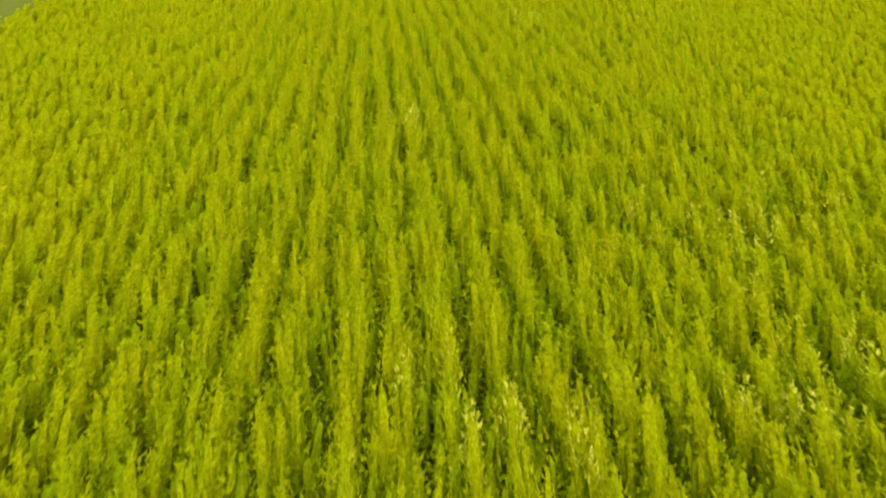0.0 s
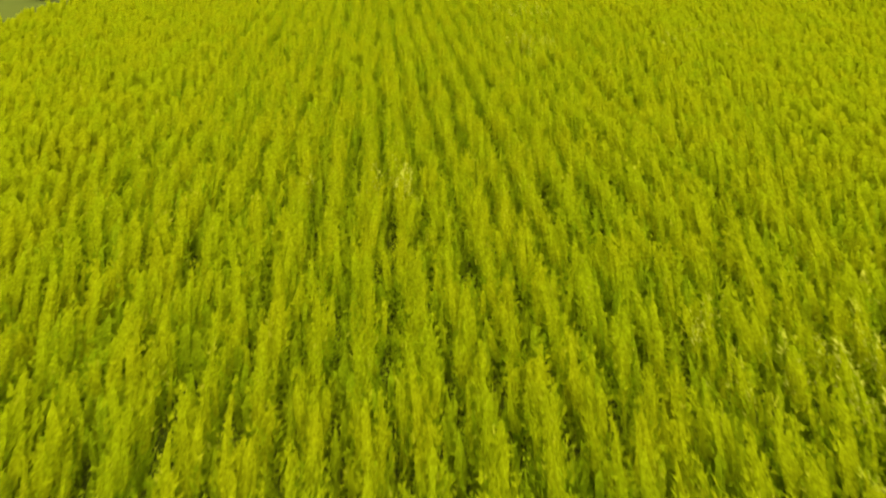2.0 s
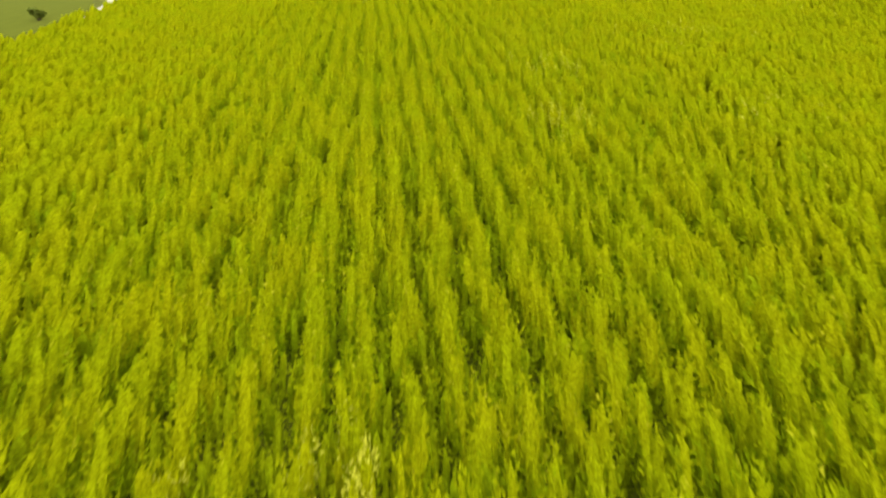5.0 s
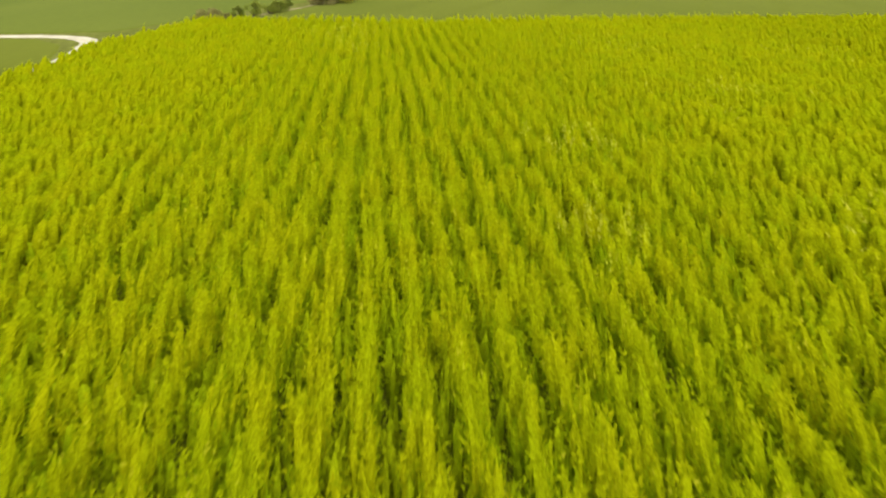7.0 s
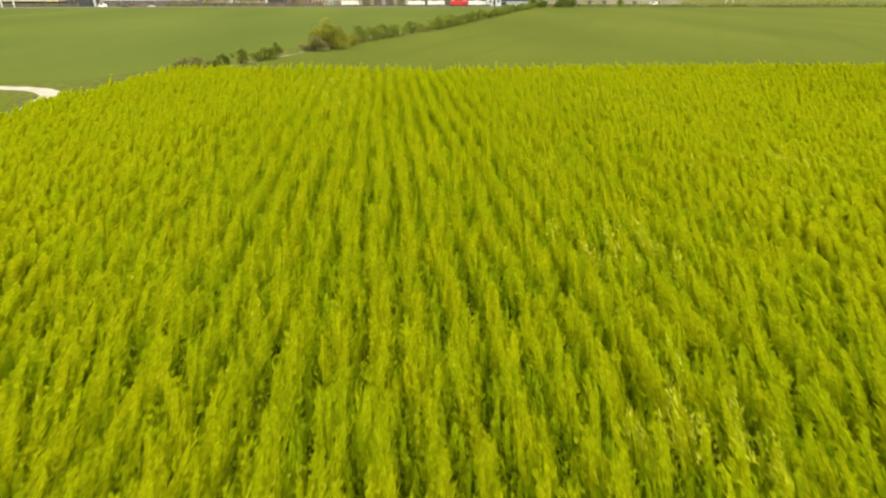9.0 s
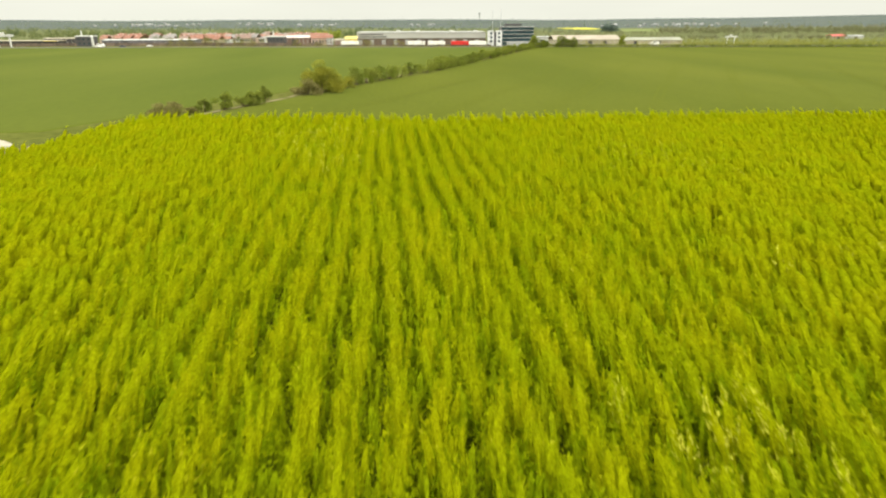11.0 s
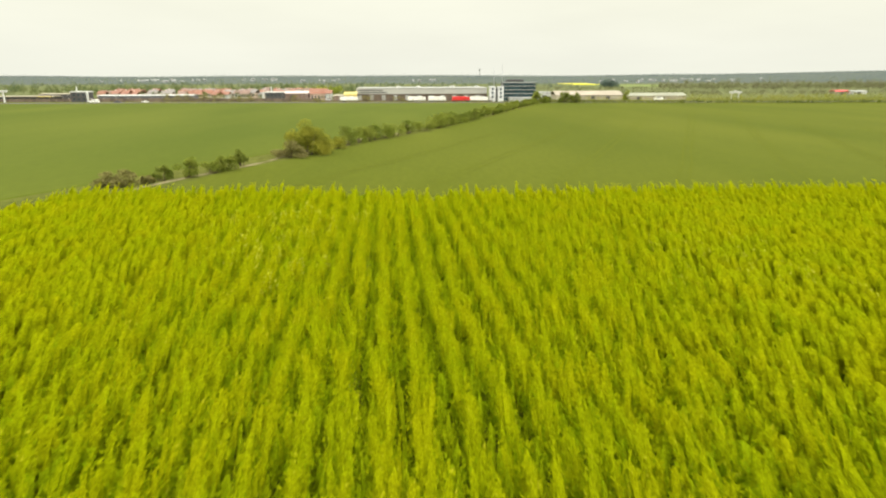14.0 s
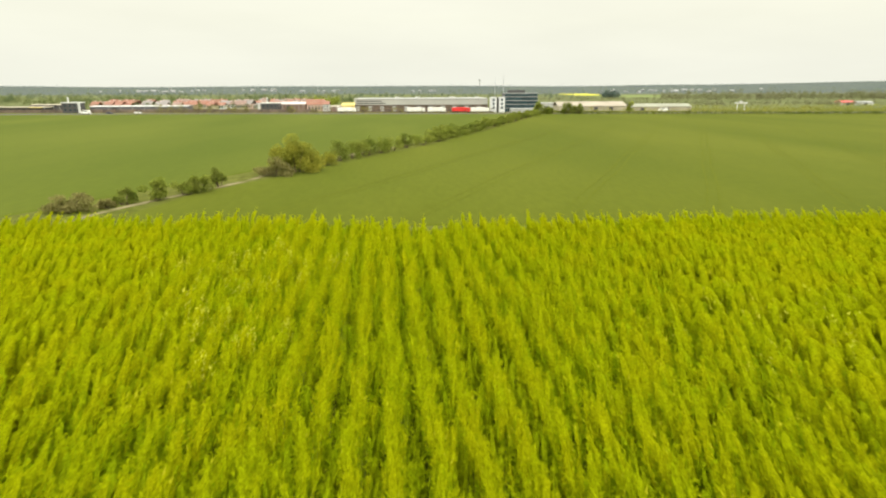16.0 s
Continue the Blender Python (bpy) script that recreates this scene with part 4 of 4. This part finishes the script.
van(-212, 545, DARK_CLAD, "dark car on the road")
rng = np.random.default_rng(8)
walls = (PINK_WALL, WHITE, CREAM)
DULL_TILE = material("dull_grey_tile", (0.24, 0.215, 0.19), 0.8, 0.2, 0.5, 6.0, 0.2)
roofs = (RED_TILE, RED_TILE, RED_TILE, BROWN_TILE, DULL_TILE)
for x0, x1, y0, n, red in ((-276, -238, 632, 8, 0.95), (-272, -236, 665, 8, 0.9), (-238, -196, 640, 8, 0.15), (-236, -190, 680, 8, 0.25), (-194, -170, 626, 6, 0.95), (-198, -168, 660, 6, 0.9), (-170, -108, 620, 11, 0.35), (-172, -104, 660, 10, 0.2), (-150, -92, 700, 8, 0.3)):
    for i in range(n):
        x = x0 + (x1 - x0) * (i + 0.7 * rng.random()) / n
        k = rng.integers(0, 3) if rng.random() < red else rng.integers(3, 5)
        house(x, y0 + rng.uniform(0, 26), rng.uniform(6, 10), 8, rng.uniform(2.6, 4.2), rng.uniform(2.2, 3.4), walls[rng.integers(0, 3)], "house with a steep red tiled roof" if k < 3 else "house with a dull brown or grey roof", float(rng.uniform(-50, 50)), roof=roofs[k])
house(-76.5, 578, 13.5, 9, 5.0, 4.0, PINK_WALL, "large rosy house with a pinkish red roof", 8, roof=RED_TILE)
house(-64.0, 577, 4.5, 8, 5.4, 2.4, WHITE, "narrow white house front beside the rosy house", 0, roof=RED_TILE)


def barrier(x0, x1, y0, y1):
    ob = thing("noise_barrier", x0, y0, "brown boarded noise barrier with rusty posts along the road", "noise barrier", z=0.0)
    n = int((x1 - x0) / 5.0)
    me = bpy.data.meshes.new("panel")
    bm = boxed(0.12, -0.08, -0.4, 4.88, 0.08, 2.3, bevel=0.03)
    bm.to_mesh(me)
    bm.free()
    me.materials.append(BARRIER)
    pe = bpy.data.meshes.new("post")
    bm = boxed(-0.12, -0.15, -0.6, 0.12, 0.15, 2.6, bevel=0.03)
    bm.to_mesh(pe)
    bm.free()
    pe.materials.append(POST)
    for i in range(n):
        x, y = i * 5.0, (y1 - y0) * i / n
        z = gz(x0 + x, y0 + y)
        for name, m in (("panel", me), ("post", pe)):
            o = new(name, m)
            o.parent = ob
            o.location = (x, y, z)


for i, x in enumerate((-178, -171, -163, -152, -140, -128, -118, -84, -66, -30, -6)):
    bush("bare_tree", x, 555.0, 6.5, 6.0 if i < 6 else 4.5, BUSH_GREY, "brown twiggy tree before the barrier, hardly in leaf", "tree", "bare trees along the barrier", 160 + i, leaves=420, trunk=0.15)


barrier(-420, -62, 574, 557)


def mesh_fence(x0, x1, y):
    ob = thing("yard_fence", x0, y, "rust-brown yard fence of posts and rails before the warehouse", "fence", z=0.0)
    for i in range(int((x1 - x0) / 4)):
        z = gz(x0 + i * 4, y)
        part("post", boxed(i * 4 - 0.15, -0.15, z - 0.5, i * 4 + 0.15, 0.15, z + 3.8), POST, ob)
        part("rail", boxed(i * 4 + 0.15, -0.05, z + 2.7, i * 4 + 3.85, 0.05, z + 3.0), POST, ob)
        part("board", boxed(i * 4 + 0.15, -0.05, z + 0.1, i * 4 + 3.85, 0.05, z + 1.1), BARRIER, ob)


mesh_fence(-62, 66, 558)

# ---- woods, far fields and hills ----


def wood(name, count, xs, ys, size, mat, label, seed, leaves=60, slope=0.0):
    """A wood of leafy crowns."""
    leaves = int(leaves * 1.35)
    rng = np.random.default_rng(seed)
    out = []
    for _ in range(count):
        x, y = rng.uniform(*xs), rng.uniform(*ys)
        y += slope * (x - xs[0])
        w, h = rng.uniform(*size) * 0.9, rng.uniform(*size)
        c = rng.normal(0, 0.2, (5, 3)) * (w, w, h) + (x, y, gz(x, y) + h * 0.52)
        out.append(leaf_cloud(rng, c, np.full((5, 3), (0.3 * w, 0.3 * w, 0.3 * h)), leaves, h * 0.125))
    v = np.concatenate(out)
    tagged(from_arrays(name, v, triangles(v), mat), label, "wood", kind="stuff")


wood("tree_belt", 500, (-700, -60), (690, 900), (5, 9), WOODS, "belt of fresh green trees behind the houses", 201)
wood("garden_trees", 110, (-285, -95), (612, 690), (4, 6.5), WOODS, "green garden trees between the houses", 214, 50)
wood("spring_green_trees", 60, (-112, -70), (715, 745), (5, 8.5), SPRING, "clump of fresh yellow-green trees behind the town", 211, 70)
wood("tree_belt_beyond", 620, (-1100, 285), (1000, 1320), (5, 8), WOODS_HAZED, "belts of green trees across the plain", 202)
wood("tree_belt_yonder", 380, (580, 1300), (950, 1320), (4, 6), WOODS_BROWN_HAZE, "belts of green trees across the plain", 208)
wood("tree_belt_east", 520, (120, 700), (690, 740), (3.0, 6.0), WOODS_BROWN_HAZE, "belt of budding trees behind the sheds", 203, 44)
wood("tree_belt_back", 600, (350, 950), (900, 990), (7.5, 12.0), WOODS_BROWN_HAZE, "belt of budding trees across the pasture", 210, 40)
wood("hazed_copse", 34, (316, 342), (1085, 1110), (8, 12), COPSE_HAZED, "dark copse on the plain, tinted blue-green with haze", 213, 60)
wood("tree_belt_low", 300, (120, 352), (900, 990), (2.6, 4.6), WOODS_BROWN_HAZE, "belt of budding trees across the pasture", 212, 40)
wood("verge_scrub", 2300, (135, 640), (545, 680), (1.6, 3.6), SCRUB, "rough green scrub along the road verge", 204, 20)
wood("verge_scrub_west", 900, (-200, 135), (534, 538.5), (1.0, 2.3), BUSH_GREY, "rough green grass tufts along the road verge", 205, 16)
wood("verge_scrub_east", 1500, (100, 520), (531, 534.5), (1.4, 2.7), HEDGE_DARK, "rough green scrub along the road verge", 209, 24, -0.031)
wood("hill_wood", 4200, (-2700, 3000), (2250, 3250), (3.0, 8.0), WOODS_HAZE_BLUE, "woods on the far hills, tinted bluish with haze", 206, 10)
wood("plain_wood", 1000, (-1900, 2100), (1500, 2200), (6, 9), WOODS_HAZED, "woods on the far plain", 207, 24)
patch("far_plain", [(-1300, 640), (1500, 640), (1500, 1480), (-1300, 1480)], 0.25, HAZE_TINTED_FIELD, "pasture beyond the town, haze mixed into its colour", "field", 60, 0.4)
patch("rape_field", [(338, 1330), (392, 1330), (402, 1500), (338, 1500)], 1.2, RAPE, "bright yellow field of flowering rape", "field", 60, 1.4)
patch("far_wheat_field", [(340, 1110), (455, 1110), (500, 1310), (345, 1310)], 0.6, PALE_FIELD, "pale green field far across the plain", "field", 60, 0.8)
base = house(-1500, 1750, 7, 6, 4, 1.6, HILL_WALL, "small white house among the hill woods", 0, "houses scattered on the far hills", GREY_CLAD)
rng = np.random.default_rng(21)
hamlets = ((-760, 1900, 70, 14), (-640, 1800, 50, 8), (-470, 2000, 90, 9), (-250, 1850, 60, 5), (80, 1900, 90, 5), (560, 1750, 40, 9), (690, 1820, 40, 8), (810, 1900, 60, 10), (1000, 1800, 80, 4))
for x0, y0, wide, n in hamlets:
    for i in range(n):
        x, y = x0 + rng.normal(0, wide * 0.5), y0 + rng.normal(0, 90)
        far_house = copy_thing(base, pose(x, y, gz(x, y) + rng.uniform(0.0, 2.0), 0, 0, float(rng.uniform(-60, 60))))
        far_house.scale = (rng.uniform(0.6, 1.7), 1.0, rng.uniform(0.5, 0.95))


def water_tower(x, y):
    ob = thing("water_tower", x, y, "grey concrete water tower on the skyline", "water tower")
    bm = bmesh.new()
    rod(bm, (0, 0, -1), (0, 0, 22), 3.0, 2.4, 12)
    part("shaft", bm, GREY_CLAD, ob)
    bm = bmesh.new()
    rod(bm, (0, 0, 22), (0, 0, 27), 2.6, 5.5, 14)
    rod(bm, (0, 0, 27), (0, 0, 31), 5.5, 5.2, 14)
    part("tank", bm, GREY_CLAD, ob)


water_tower(330, 3100)


def gantry(x, y, label, size=1.0):
    ob = thing("signal_gantry", x, y, label, "gantry")
    ob.scale = (size,) * 3
    for a in (0, 9):
        part("leg", boxed(a, 0, -0.5, a + 0.9, 0.9, 7.4, bevel=0.05), WHITE, ob)
    part("beam", boxed(-3, -0.2, 7.4, 12.5, 1.1, 9.0, bevel=0.1), WHITE, ob)
    part("hoist", boxed(3, -0.3, 9.0, 6, 1.2, 10.6, bevel=0.1), WHITE, ob)


gantry(-306, 556, "white steel gantry beside the road")
gantry(277, 602, "white steel gantry behind the verge", 0.7)
warehouse(438, 700, 14, 10, 3.2, CREAM, RED_PAINT, "small shed with a bright red roof", 4, 1.2)
warehouse(457, 702, 16, 10, 3.0, WHITE, ROOF_GREY, "small whitish shed beside the red roof", 4, 1.0)
